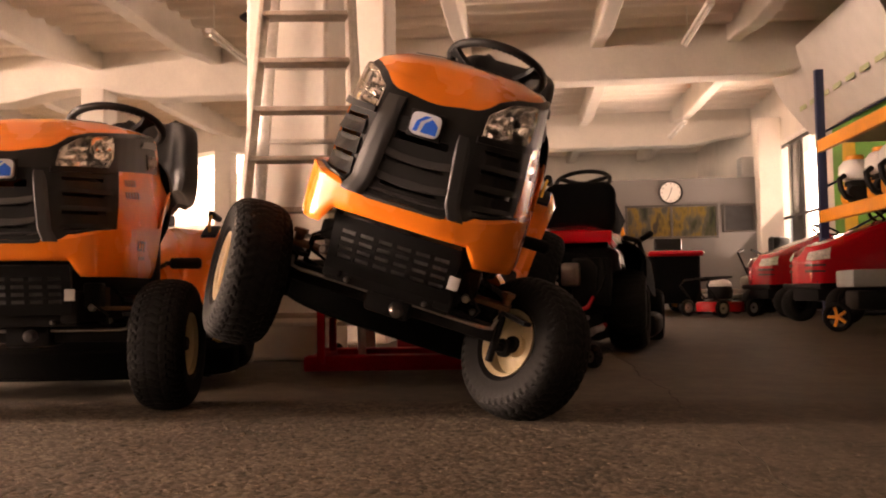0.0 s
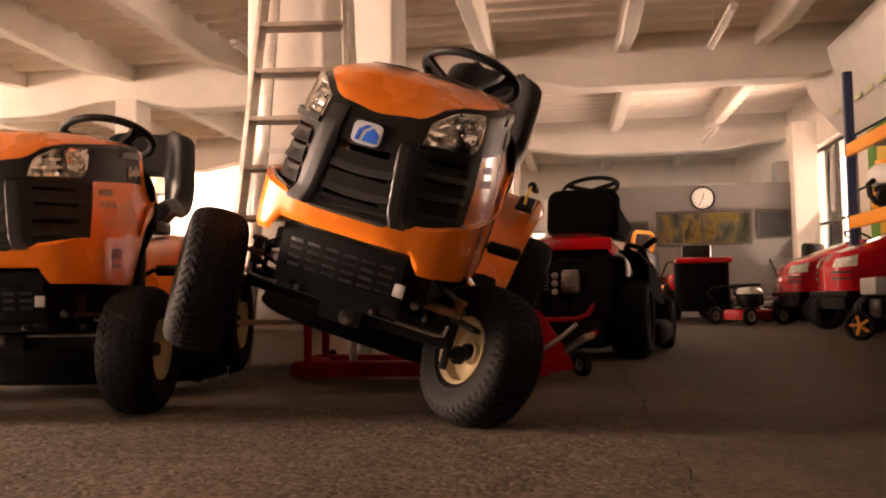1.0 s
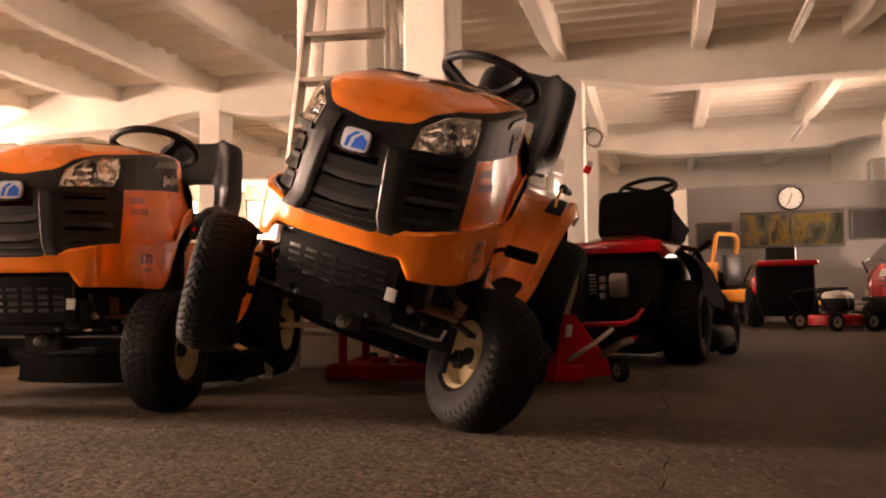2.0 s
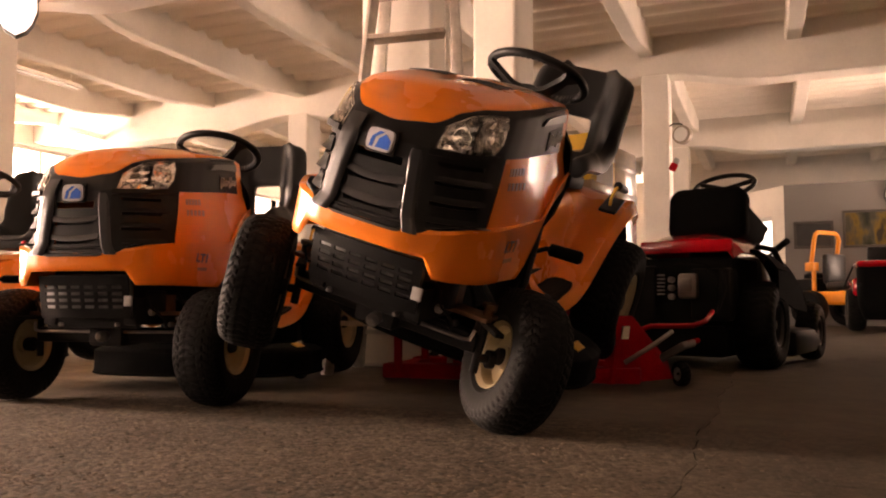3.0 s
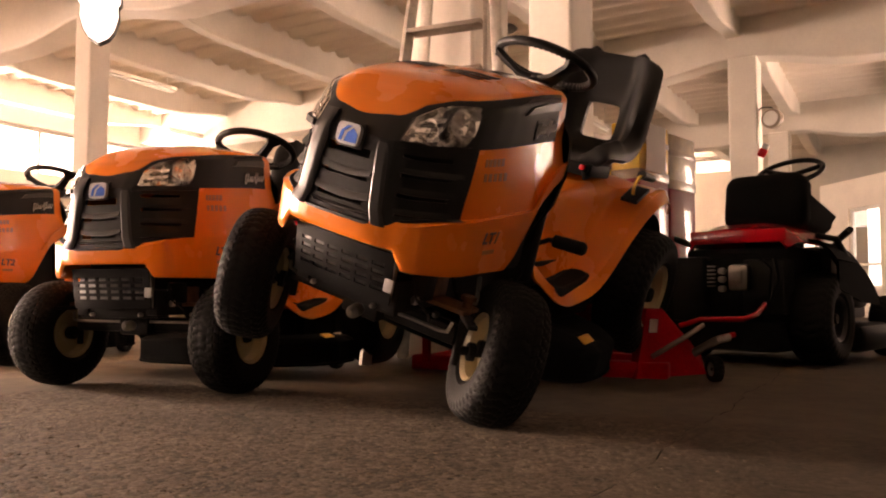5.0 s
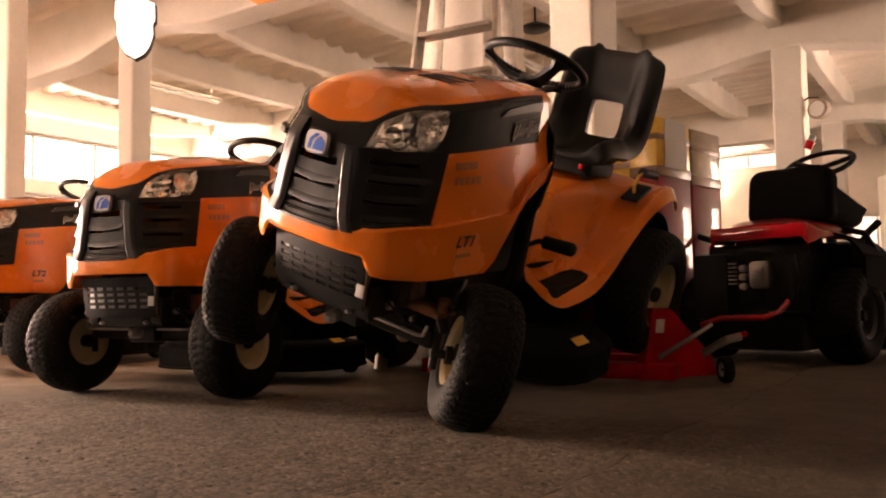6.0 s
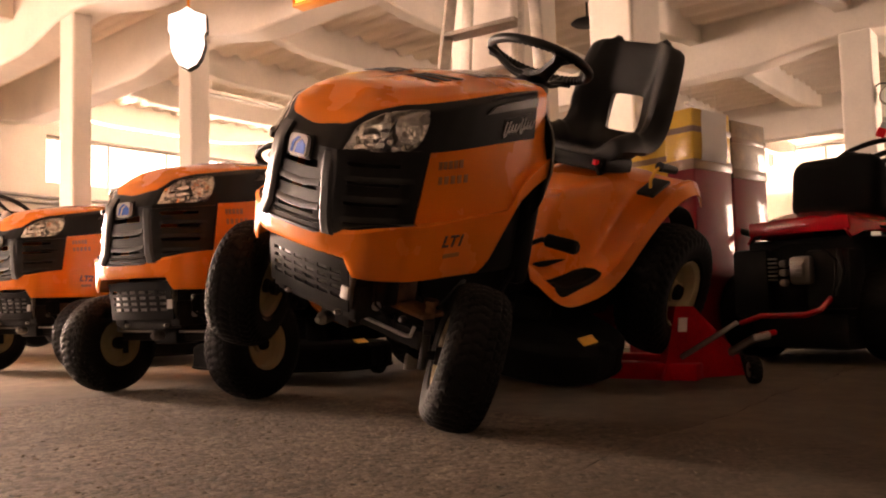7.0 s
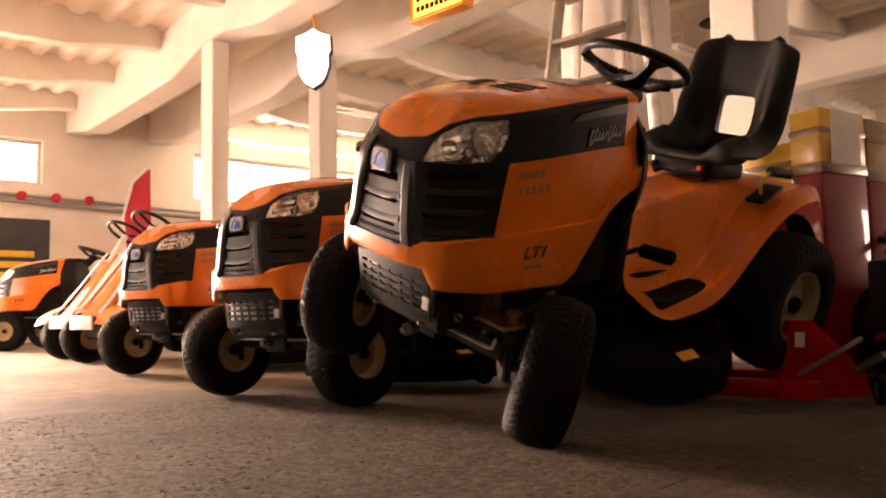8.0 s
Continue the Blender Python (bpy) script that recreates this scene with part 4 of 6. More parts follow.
    sheet(bm, lambda i, j: (lerp(-1, 1, i) * ramp(j, [(0, 0.16), (0.25, 0.19), (0.45, 0.25), (0.62, 0.268), (0.78, 0.255), (1, 0.16)]), 0.655 + 0.11 * (1 - (2 * i - 1) ** 6) * ramp(j, [(0, 0.4), (0.6, 1), (1, 0.7)]), lerp(0.3, 0.885, j)), 20, 20, 0.006)
    part("dash", bm, BLACK, T, "black plastic dash behind the hood", 45)
    bm = bmesh.new()
    box(bm, (-0.13, 0.7, 0.85), (0.13, 0.8, 0.895), 0.02)
    rod(bm, (0, 0.78, 0.84), (0, 0.855, 0.9), 0.04, 0.032, 16)
    part("steering_column", bm, BLACK, T)
    tilt = Matrix.Translation((0.008, 0.885, 0.967)) @ Matrix.Rotation(radians(-18), 4, "X")
    bm = bmesh.new()
    rim_r = []
    for k in range(112):
        a = 2 * math.pi * k / 112
        ring = []
        for q in range(10):
            b = 2 * math.pi * q / 10
            rr = 0.0135 + (0.0035 if k % 2 and math.cos(b) < 0.2 else 0)
            ring.append(bm.verts.new(tilt @ Vector(((0.163 + rr * math.cos(b)) * math.cos(a), (0.163 + rr * math.cos(b)) * math.sin(a), rr * math.sin(b)))))
        rim_r.append(ring)
    for ra, rb in zip(rim_r, rim_r[1:] + rim_r[:1]):
        for q in range(10):
            bm.faces.new((ra[q], ra[(q + 1) % 10], rb[(q + 1) % 10], rb[q]))
    sw = part("steering_wheel", bm, BLACK, T, "black steering wheel with ribbed grip")
    bm = bmesh.new()
    lathe(bm, [(0.03, -0.085), (0.045, -0.07), (0.048, -0.05), (0.036, -0.044)], 20, tilt @ Matrix.Rotation(radians(-90), 4, "Y"))
    for a in (-30, 90, 210):   # broad flat spokes of a deep dish
        turn = tilt @ Matrix.Rotation(radians(a), 4, "Z")
        sheet(bm, lambda i, j: turn @ Vector((lerp(0.025, 0.162, i), (2 * j - 1) * ramp(i, [(0, 0.036), (0.4, 0.024), (0.8, 0.021), (1, 0.034)]), ramp(i, [(0, -0.05), (0.35, -0.044), (0.8, -0.012), (1, -0.002)]) - 0.008 * (2 * j - 1) ** 2)), 10, 6, 0.014)
    part("spokes", bm, BLACK, sw)

    # seat: a padded shell with bolsters and a gap under the backrest
    sy = seat_shift
    bm = bmesh.new()

    def shell(i, j):
        x = 2 * i - 1
        bolster = ease(abs(x), 0.4, 0.74) - 0.85 * ease(abs(x), 0.8, 1.0)
        y = soft_ramp(j, [(0, 1.235), (0.05, 1.215), (0.12, 1.225), (0.38, 1.42), (0.46, 1.492), (0.54, 1.518), (0.7, 1.525), (0.94, 1.535), (1, 1.548)])
        z = soft_ramp(j, [(0, 0.655), (0.05, 0.685), (0.12, 0.705), (0.38, 0.69), (0.46, 0.72), (0.54, 0.785), (0.7, 0.905), (0.94, 1.1), (1, 1.11)])
        y -= bolster * ramp(j, [(0.25, 0.0), (0.45, 0.085), (0.6, 0.105), (0.8, 0.075), (0.94, 0.04), (1, 0.025)])
        z += bolster * ramp(j, [(0, 0.0), (0.1, 0.045), (0.3, 0.09), (0.5, 0.075), (0.65, 0.02), (0.8, 0)])
        z -= 0.02 * ease(abs(x), 0.75, 1.0) * ease(j, 0.88, 1.0)
        w = ramp(j, [(0, 0.15), (0.03, 0.17), (0.1, 0.195), (0.3, 0.212), (0.6, 0.226), (0.8, 0.222), (0.88, 0.216), (0.93, 0.205), (0.97, 0.186), (1, 0.15)])
        return (x * w - 0.018, y + sy, z)

    def gap(i, j):
        return 19 <= j < 25 and 10 <= i < 18
    sheet(bm, shell, 28, 36, 0.042, skip=gap)
    for _ in range(3):   # soft upholstered edges
        bmesh.ops.smooth_vert(bm, verts=bm.verts, factor=0.4, use_axis_x=True, use_axis_y=True, use_axis_z=True)
    seat = part("seat", bm, VINYL, T, "high-backed black vinyl seat with a gap under the backrest", 50)
    bm = bmesh.new()
    box(bm, (-0.12, 1.22 + sy, 0.625), (0.12, 1.42 + sy, 0.675), 0.01)
    for x in (-0.1, 0.1):
        tube(bm, [(x, 1.24 + sy, 0.66), (x, 1.2 + sy, 0.64), (x, 1.22 + sy, 0.622), (x, 1.28 + sy, 0.635)], 0.01, 8)
    part("seat_bracket", bm, STEELBLACK, T)
    bm = bmesh.new()
    box(bm, (0.08, 1.195 + sy, 0.648), (0.1, 1.215 + sy, 0.668), 0.004)
    part("release_button", bm, RED, T, "red release button")

    # mower deck
    bm = bmesh.new()
    ring = [2 * math.pi * k / 40 for k in range(40)]

    def deck(i, j):
        a = 2 * math.pi * i
        r = ramp(j, [(0, 1.0), (0.55, 1.0), (0.75, 0.94), (0.9, 0.6), (1, 0.02)])
        sx = math.copysign(abs(math.cos(a)) ** 0.6, math.cos(a))
        sy2 = math.copysign(abs(math.sin(a)) ** 0.8, math.sin(a))
        return (0.46 * r * sx, 0.86 + 0.29 * r * sy2, ramp(j, [(0, 0.055), (0.55, 0.14), (0.75, 0.155), (0.9, 0.16), (1, 0.165)]))
    sheet(bm, deck, 48, 16, 0.004)
    bmesh.ops.remove_doubles(bm, verts=bm.verts, dist=0.0004)
    md = part("mower_deck", bm, DECKPAINT, T, "black steel mower deck between the wheels", 35)
    bm = bmesh.new()
    tube(bm, [(0.46 * math.copysign(abs(math.cos(a)) ** 0.6, math.cos(a)), 0.86 + 0.29 * math.copysign(abs(math.sin(a)) ** 0.8, math.sin(a)), 0.056) for a in ring], 0.006, 6, closed=True)
    for sg in (-1, 1):
        lathe(bm, [(0.02, -0.09), (0.06, -0.08), (0.06, 0.0), (0.02, 0.01)], 20, Matrix.Translation((sg * 0.16, 0.86, 0.16)) @ Matrix.Rotation(radians(90), 4, "Y"))
    part("deck_rim", bm, DECKPAINT, md)
    bm = bmesh.new()
    box(bm, (0.375, 0.79, 0.15), (0.43, 0.87, 0.1535), 0.001, Matrix.Translation((0.4, 0.83, 0.15)) @ Matrix.Rotation(radians(28), 4, "Y") @ Matrix.Translation((-0.4, -0.83, -0.143)))
    part("deck_label", bm, YELLOWTAG, md, "yellow warning label")
    for sg in (-1, 1):
        wheel(T, "deck_wheel", 0.06, 0.045, 0.03, pose(sg * 0.3, 1.1, 0.06), BLACK, 18, 2)
    return T


A_POSE = Matrix(((0.9431, 0.1556, 0.2938, -0.23), (-0.1181, 0.9829, -0.1416, 1.681), (-0.3108, 0.0988, 0.9453, 0.08), (0, 0, 0, 1)))
tractor("orange lawn tractor tipped sideways, raised on a red lift, wheels turned", "LT1", A_POSE, 42, 30, camber=9)
tractor("orange lawn tractor with black grille, parked level in the row", "LT1", pose(-1.158, 1.891, 0, 0, 0, 4.2), 0, 0, seat_shift=-0.1)
tractor("orange lawn tractor with black grille, third in the row", "LT2", pose(-2.7, 2.25, 0, 0, 0, 8.4), 0, 0, seat_shift=-0.1)


# ---- things behind and beside the row ----
YELLOWBOX = material("yellow_carton", (0.72, 0.42, 0.02), 0.45, var=0.15, scale=5, coat=0.3)
REDBOX = material("red_carton_in_film", (0.26, 0.007, 0.014), 0.5, var=0.25, scale=3, coat=0.5, bump=0.003, spec=0.2)
TAPE = material("brown_tape", (0.24, 0.14, 0.06), 0.35, var=0.35, coat=0.2)
PAPER = material("white_paper", (0.72, 0.7, 0.66), 0.8, var=0.06)
WHITEPAINT = material("white_enamel", (0.78, 0.76, 0.72), 0.35)
GREYPAINT = material("grey_paint", (0.3, 0.3, 0.29), 0.45)
BLUEPAINT = material("dark_blue_rack_paint", (0.02, 0.03, 0.08), 0.45)
RACKORANGE = material("orange_rack_paint", (0.85, 0.3, 0.02), 0.45)
PALEPRINT = material("faded_green_print", (0.5, 0.56, 0.34), 0.8)
GREENCLOTH = material("green_banner", (0.12, 0.35, 0.06), 0.7, var=0.4, scale=3)
BAG = material("black_bag_fabric", (0.006, 0.006, 0.006), 0.9, bump=0.002, fine=200, spec=0.05)
CANVAS = material("dark_poster", (0.03, 0.03, 0.032), 0.5, var=0.3)
# office pane: blurred reflections are painted into its colour as noise bands
PANE_REFLECTION = material("painted_pane_reflection", (1, 1, 1), 0.15, var=0.3, scale=2.5)
nt = PANE_REFLECTION.node_tree
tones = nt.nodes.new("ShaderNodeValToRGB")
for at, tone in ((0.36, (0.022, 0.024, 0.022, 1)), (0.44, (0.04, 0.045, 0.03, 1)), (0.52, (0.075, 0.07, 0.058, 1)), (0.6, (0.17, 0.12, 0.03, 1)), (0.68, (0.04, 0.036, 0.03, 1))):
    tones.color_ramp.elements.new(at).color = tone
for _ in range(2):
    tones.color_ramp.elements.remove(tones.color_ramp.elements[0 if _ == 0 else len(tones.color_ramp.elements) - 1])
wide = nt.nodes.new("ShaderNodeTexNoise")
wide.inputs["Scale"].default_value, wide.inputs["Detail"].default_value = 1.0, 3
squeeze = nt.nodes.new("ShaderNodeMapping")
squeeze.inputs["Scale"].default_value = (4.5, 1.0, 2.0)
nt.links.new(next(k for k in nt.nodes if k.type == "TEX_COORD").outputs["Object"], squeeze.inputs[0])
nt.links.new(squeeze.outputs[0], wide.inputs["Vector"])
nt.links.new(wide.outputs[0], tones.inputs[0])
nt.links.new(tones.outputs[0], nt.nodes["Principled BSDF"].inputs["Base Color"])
LITWHITE = glowing("lit_white_sign", (1, 0.97, 0.92), 1.6)
LITYELLOW = glowing("lit_yellow_sign", (1, 0.72, 0.12), 1.3)
FLAGRED = material("red_flag", (0.6, 0.03, 0.06), 0.7)


def soft_box(lo, hi, r):
    bm = bmesh.new()
    return box(bm, lo, hi, r, seg=3)


# red floor lift that carries the rear of the tipped tractor
def mower_lift():
    dark = material("old_red_paint", (0.3, 0.003, 0.007), 0.6, var=0.3, scale=8, spec=0.08)
    T = thing("mower_lift", "red steel floor lift under the tipped tractor", "lift")
    bm = bmesh.new()
    for y in (3.0, 3.4):
        box(bm, (-0.54, y - 0.05, 0.02), (0.5, y + 0.05, 0.08), 0.008)
    box(bm, (-0.53, 3.0, 0.035), (-0.45, 3.4, 0.075), 0.006)
    part("base_frame", bm, dark, T)
    bm = bmesh.new()
    v = [bm.verts.new(c) for c in ((0.39, 2.93, 0.02), (0.62, 3.13, 0.03), (0.6, 3.15, 0.1), (0.47, 3.05, 0.28), (0.42, 3.0, 0.28))]
    bm.faces.new(v)
    r = bmesh.ops.extrude_face_region(bm, geom=bm.faces[:])
    bmesh.ops.translate(bm, verts=[g for g in r["geom"] if isinstance(g, bmesh.types.BMVert)], vec=(-0.035, 0.035, 0))
    part("side_plate", bm, dark, T, "sloped red side plate", 0)
    bm = bmesh.new()
    box(bm, (-0.016, -0.002, -0.025), (0.016, 0.002, 0.025), 0, pose(0.445, 2.995, 0.215, 12, 0, 40))
    part("plate_label", bm, PAPER, T, "small white label")
    bm = bmesh.new()
    tube(bm, [(0.44, 2.98, 0.1), (0.55, 3.0, 0.17), (0.62, 3.05, 0.22)], 0.009, 8)
    tube(bm, [(0.56, 3.12, 0.1), (0.66, 3.12, 0.16), (0.7, 3.16, 0.17)], 0.016, 8)
    part("release_rod", bm, STEEL, T, "bare steel release rod")
    bm = bmesh.new()
    tube(bm, [(0.63, 3.12, 0.14), (0.68, 3.14, 0.17), (0.72, 3.18, 0.18)], 0.011, 8)
    part("pump_handle", bm, dark, T)
    bm = bmesh.new()
    box(bm, (-0.34, 2.99, 0.21), (0.2, 3.06, 0.325), 0.008)
    box(bm, (0.12, 2.99, 0.06), (0.19, 3.06, 0.25), 0.008)
    part("lift_arm", bm, dark, T, "red lifting arm under the axle")
    for x, y in ((0.62, 3.13), (0.5, 3.42), (-0.5, 3.47)):
        wheel(T, "caster", 0.05, 0.04, 0.025, pose(x + 0.03, y, 0.05, 0, 0, 30), GREYPAINT, 16, 2)
    # posts and cradles under the rear wheels
    for y in (2.95, 3.33):
        bm = bmesh.new()
        box(bm, (-0.485, y - 0.015, 0.05), (-0.455, y + 0.015, 0.33), 0.004)
        part("post", bm, dark, T)
        bm = bmesh.new()
        box(bm, (-0.51, y - 0.03, 0.3), (-0.2, y + 0.03, 0.335), 0.006)
        part("cradle_arm", bm, dark, T)
    return T


mower_lift()


# step ladder against the plastered column
def step_ladder():
    T = thing("step_ladder", "worn aluminium step ladder leaning at the column", "ladder")
    top, low = 2.75, 0.0

    def rail(x_top, x_low, y_top, y_low, name="rail"):
        bm = bmesh.new()
        a, b = Vector((x_low, y_low, low)), Vector((x_top, y_top, top))
        m = Matrix.Translation((a + b) / 2) @ (b - a).to_track_quat("Z", "Y").to_matrix().to_4x4()
        h = (b - a).length / 2
        box(bm, (-0.012, -0.03, -h), (0.012, 0.03, h), 0.003, m)
        part(name, bm, ALU, T)
    rail(-0.735, -0.9, 3.62, 3.2)
    rail(-0.46, -0.33, 3.66, 3.25)
    rail(-0.72, -0.93, 3.64, 3.66, "rear_leg")
    rail(-0.47, -0.33, 3.68, 3.68, "rear_leg")
    k = 0
    while k < 11:
        z = 0.235 + 0.235 * k
        t = z / top
        bm = bmesh.new()
        box(bm, (lerp(-0.9, -0.735, t), lerp(3.2, 3.62, t) - 0.03, z - 0.011), (lerp(-0.33, -0.46, t), lerp(3.25, 3.66, t) + 0.03, z + 0.011), 0.004)
        part("step", bm, WOODSTEP, T)
        k += 1
    for z in (0.18, 0.6, 1.08, 1.45):
        t = z / top
        bm = bmesh.new()
        box(bm, (lerp(-0.93, -0.72, t), 3.645, z - 0.01), (lerp(-0.33, -0.47, t), 3.665, z + 0.01), 0.002)
        part("brace", bm, ALU, T)
    return T


step_ladder()


def carton(m, w, d, h, label, top=YELLOWBOX):
    T = thing("carton", label, "carton", m, "cartons behind the tractor")
    body = soft_box((-w, 0, 0), (0, d, h - 0.3), 0.012)
    part("carton_body", body, REDBOX, T, "red printed carton in clear film")
    bm = soft_box((-w - 0.001, -0.001, h - 0.3), (0.001, d + 0.001, h), 0.01)
    part("carton_top", bm, top, T, "yellow carton top" if top == YELLOWBOX else "brown taped carton top")
    bm = bmesh.new()
    for z, wide in ((h - 0.12, 0.03), (h - 0.305, 0.05)):
        box(bm, (-w - 0.003, -0.003, z), (0.003, d + 0.003, z + wide), 0.001)
    part("packing_tape", bm, TAPE, T)
    return T


base = Matrix.Translation((0.23, 4.05, 0)) @ Matrix.Rotation(radians(-18.5), 4, "Z")
one = carton(base, 0.16, 0.335, 1.24, "tall red and yellow carton wrapped in clear film")
bm = bmesh.new()
sheet(bm, lambda i, j: (0.006 + 0.003 * math.sin(6 * j), lerp(0.06, 0.28, i) + 0.02 * j, lerp(0.98, 1.235, j)), 4, 8, 0.0015)
part("delivery_note", bm, PAPER, one, "white delivery note taped on")
CARDBOARD = material("taped_cardboard", (0.34, 0.22, 0.1), 0.4, var=0.5, scale=9, coat=0.5, bump=0.002)
carton(base @ Matrix.Translation((0, 0.345, 0)), 0.2, 0.33, 1.22, "tall red carton with a taped brown top", CARDBOARD)
carton(base @ Matrix.Translation((-0.18, 0.1, 0)), 0.34, 0.4, 1.13, "lower red and yellow carton behind the tractor")


# rear-engined rider, seen from behind
def small_rider():
    T = thing("riding_mower", "small red riding mower with black seat and bare engine", "riding mower", Matrix.Translation((0.75, 4.22, 0)) @ Matrix.Rotation(radians(-20), 4, "Z"))
    bm = bmesh.new()
    sheet(bm, lambda i, j: (0.05 + (2 * i - 1) * ramp(j, [(0, 0.24), (0.5, 0.29), (1, 0.22)]), lerp(-0.3, 0.42, j), 0.675 - 0.1 * abs(2 * i - 1) ** 4 - 0.05 * ease(j, 0.6, 1.0) - 0.03 * (1 - ease(j, 0.0, 0.15))), 20, 16, 0.01)
    box(bm, (-0.18, -0.3, 0.575), (0.28, -0.28, 0.64), 0.01)
    part("rear_body", bm, RED, T, "red rear body over the engine")
    bm = bmesh.new()
    box(bm, (-0.25, -0.2, 0.2), (0.25, 0.3, 0.56), 0.02)
    box(bm, (-0.3, -0.26, 0.2), (-0.12, -0.1, 0.52), 0.02)
    box(bm, (0.06, -0.27, 0.24), (0.26, -0.12, 0.5), 0.02)
    lathe(bm, [(0.12, 0), (0.12, 0.1), (0.09, 0.13)], 20, Matrix.Translation((0.1, 0.0, 0.5)) @ Matrix.Rotation(radians(-90), 4, "Y"))
    part("engine", bm, STEELBLACK, T)
    bm = bmesh.new()
    box(bm, (0.01, -0.315, 0.35), (0.11, -0.26, 0.475), 0.02)
    box(bm, (0.022, -0.322, 0.385), (0.085, -0.31, 0.45), 0.008)
    for k in range(3):
        box(bm, (0.03, -0.326, 0.395 + 0.018 * k), (0.078, -0.32, 0.403 + 0.018 * k), 0.002)
    part("muffler_guard", bm, STEEL, T, "bright steel muffler guard")
    bm = bmesh.new()
    for z in (0.36, 0.405, 0.445):
        lathe(bm, [(0.016, 0), (0.016, 0.03), (0.009, 0.034)], 12, Matrix.Translation((-0.025, -0.27, z)) @ Matrix.Rotation(radians(-90), 4, "Z"))
    part("fittings", bm, STEEL, T)["kind"] = "stuff"
    bm = bmesh.new()
    for k in range(6):
        box(bm, (-0.1, -0.29, 0.37 + 0.019 * k), (-0.065, -0.265, 0.378 + 0.019 * k), 0.002)
    part("cooling_fins", bm, GREYPAINT, T)["kind"] = "stuff"
    for line, r in (([(-0.1, -0.28, 0.5), (0.02, -0.31, 0.53), (0.14, -0.29, 0.52), (0.2, -0.27, 0.45), (0.19, -0.27, 0.33)], 0.007), ([(0.22, -0.28, 0.5), (0.24, -0.29, 0.4), (0.2, -0.28, 0.3)], 0.01)):
        bm = bmesh.new()
        tube(bm, line, r, 6)
        part("hose", bm, RUBBER, T)
    bm = bmesh.new()
    box(bm, (-0.15, -0.01, 0.66), (0.26, 0.15, 0.945), 0.06, Matrix.Translation((0, 0.06, 0.67)) @ Matrix.Rotation(radians(-7), 4, "X") @ Matrix.Translation((0, -0.06, -0.67)), seg=4)
    back = set(bm.verts)
    box(bm, (-0.145, 0.05, 0.65), (0.255, 0.5, 0.9), 0.06, seg=4)
    for v in bm.verts:   # the cushion's sides sweep up into the back
        if v not in back and v.co.z > 0.72:
            v.co.z = 0.72 + (v.co.z - 0.72) * ramp(v.co.y, [(0.05, 0.9), (0.15, 0.75), (0.3, 0.4), (0.5, 0.12)])
    for v in bm.verts:
        if v.co.z > 0.74:
            v.co.x = 0.055 + (v.co.x - 0.055) * (1.1 - 0.75 * (v.co.z - 0.74))
    seat = part("seat", bm, BAG, T, "matt black seat with stitched back panel", 50)
    bm = bmesh.new()
    tube(bm, [(-0.07, 0.008, 0.75), (-0.075, 0.02, 0.855), (0.055, 0.02, 0.86), (0.185, 0.02, 0.855), (0.18, 0.008, 0.75)], 0.005, 6)
    part("seam", bm, VINYL, seat)
    bm = bmesh.new()
    rod(bm, (0, 0.72, 0.5), (0, 0.6, 1.0), 0.03, 0.02, 12)
    box(bm, (-0.2, 0.62, 0.3), (0.2, 0.85, 0.6), 0.05)
    part("steering_column", bm, BLACK, T)
    tilt = Matrix.Translation((0, 0.58, 1.02)) @ Matrix.Rotation(radians(30), 4, "X")
    bm = bmesh.new()
    tube(bm, [tilt @ Vector((0.17 * math.cos(a), 0.17 * math.sin(a), 0)) for a in [2 * math.pi * k / 40 for k in range(40)]], 0.014, 8, closed=True)
    for a in (20, 160, 270):
        rod(bm, tilt @ Vector((0, 0, -0.02)), tilt @ Vector((0.165 * math.cos(radians(a)), 0.165 * math.sin(radians(a)), 0)), 0.014, seg=8)
    part("steering_wheel", bm, BLACK, T)
    bm = bmesh.new()
    box(bm, (-0.25, 0.85, 0.25), (0.25, 1.15, 0.5), 0.06)
    part("front_hood", bm, BLACK, T)
    bm = bmesh.new()
    box(bm, (-0.2, -0.1, 0.2), (0.2, 1.2, 0.27), 0.01)
    box(bm, (-0.3, 0.02, 0.18), (0.3, 0.05, 0.23), 0.006)
    part("chassis", bm, STEELBLACK, T)
    for sg in (-1, 1):
        wheel(T, "rear_wheel", 0.22, 0.2, 0.1, pose(sg * 0.33, 0, 0.22), GREYBLACK, 32, 6)
        wheel(T, "front_wheel", 0.165, 0.12, 0.075, pose(sg * 0.4, 0.84, 0.165), GREYBLACK, 28, 5)
        bm = bmesh.new()
        tube(bm, [(sg * 0.3, 0.2, 0.56), (sg * 0.34, 0.18, 0.58), (sg * 0.37, 0.15, 0.6)], 0.009, 8)
        tube(bm, [(sg * 0.37, 0.15, 0.6), (sg * 0.45, 0.06, 0.64)], 0.017, 10)
        part("lever", bm, BLACK, T)
    bm = bmesh.new()
    tube(bm, [(0.3, 0.05, 0.62), (0.38, 0.08, 0.6), (0.4, 0.2, 0.5), (0.38, 0.4, 0.42)], 0.016, 10)
    part("side_guard", bm, BLACK, T)
    bm = bmesh.new()
    sheet(bm, lambda i, j: (lerp(0.26, 0.43, i), lerp(-0.08, 0.62, j), ramp(j, [(0, 0.6), (0.5, 0.585), (0.8, 0.5), (1, 0.4)]) - 0.1 * i ** 3), 8, 12, 0.012)
    sheet(bm, lambda i, j: (0.43, lerp(-0.05, 0.6, j), lerp(ramp(j, [(0, 0.49), (0.5, 0.485), (0.8, 0.4), (1, 0.3)]), ramp(j, [(0, 0.36), (0.5, 0.3), (1, 0.28)]), i)), 4, 12, 0.012)
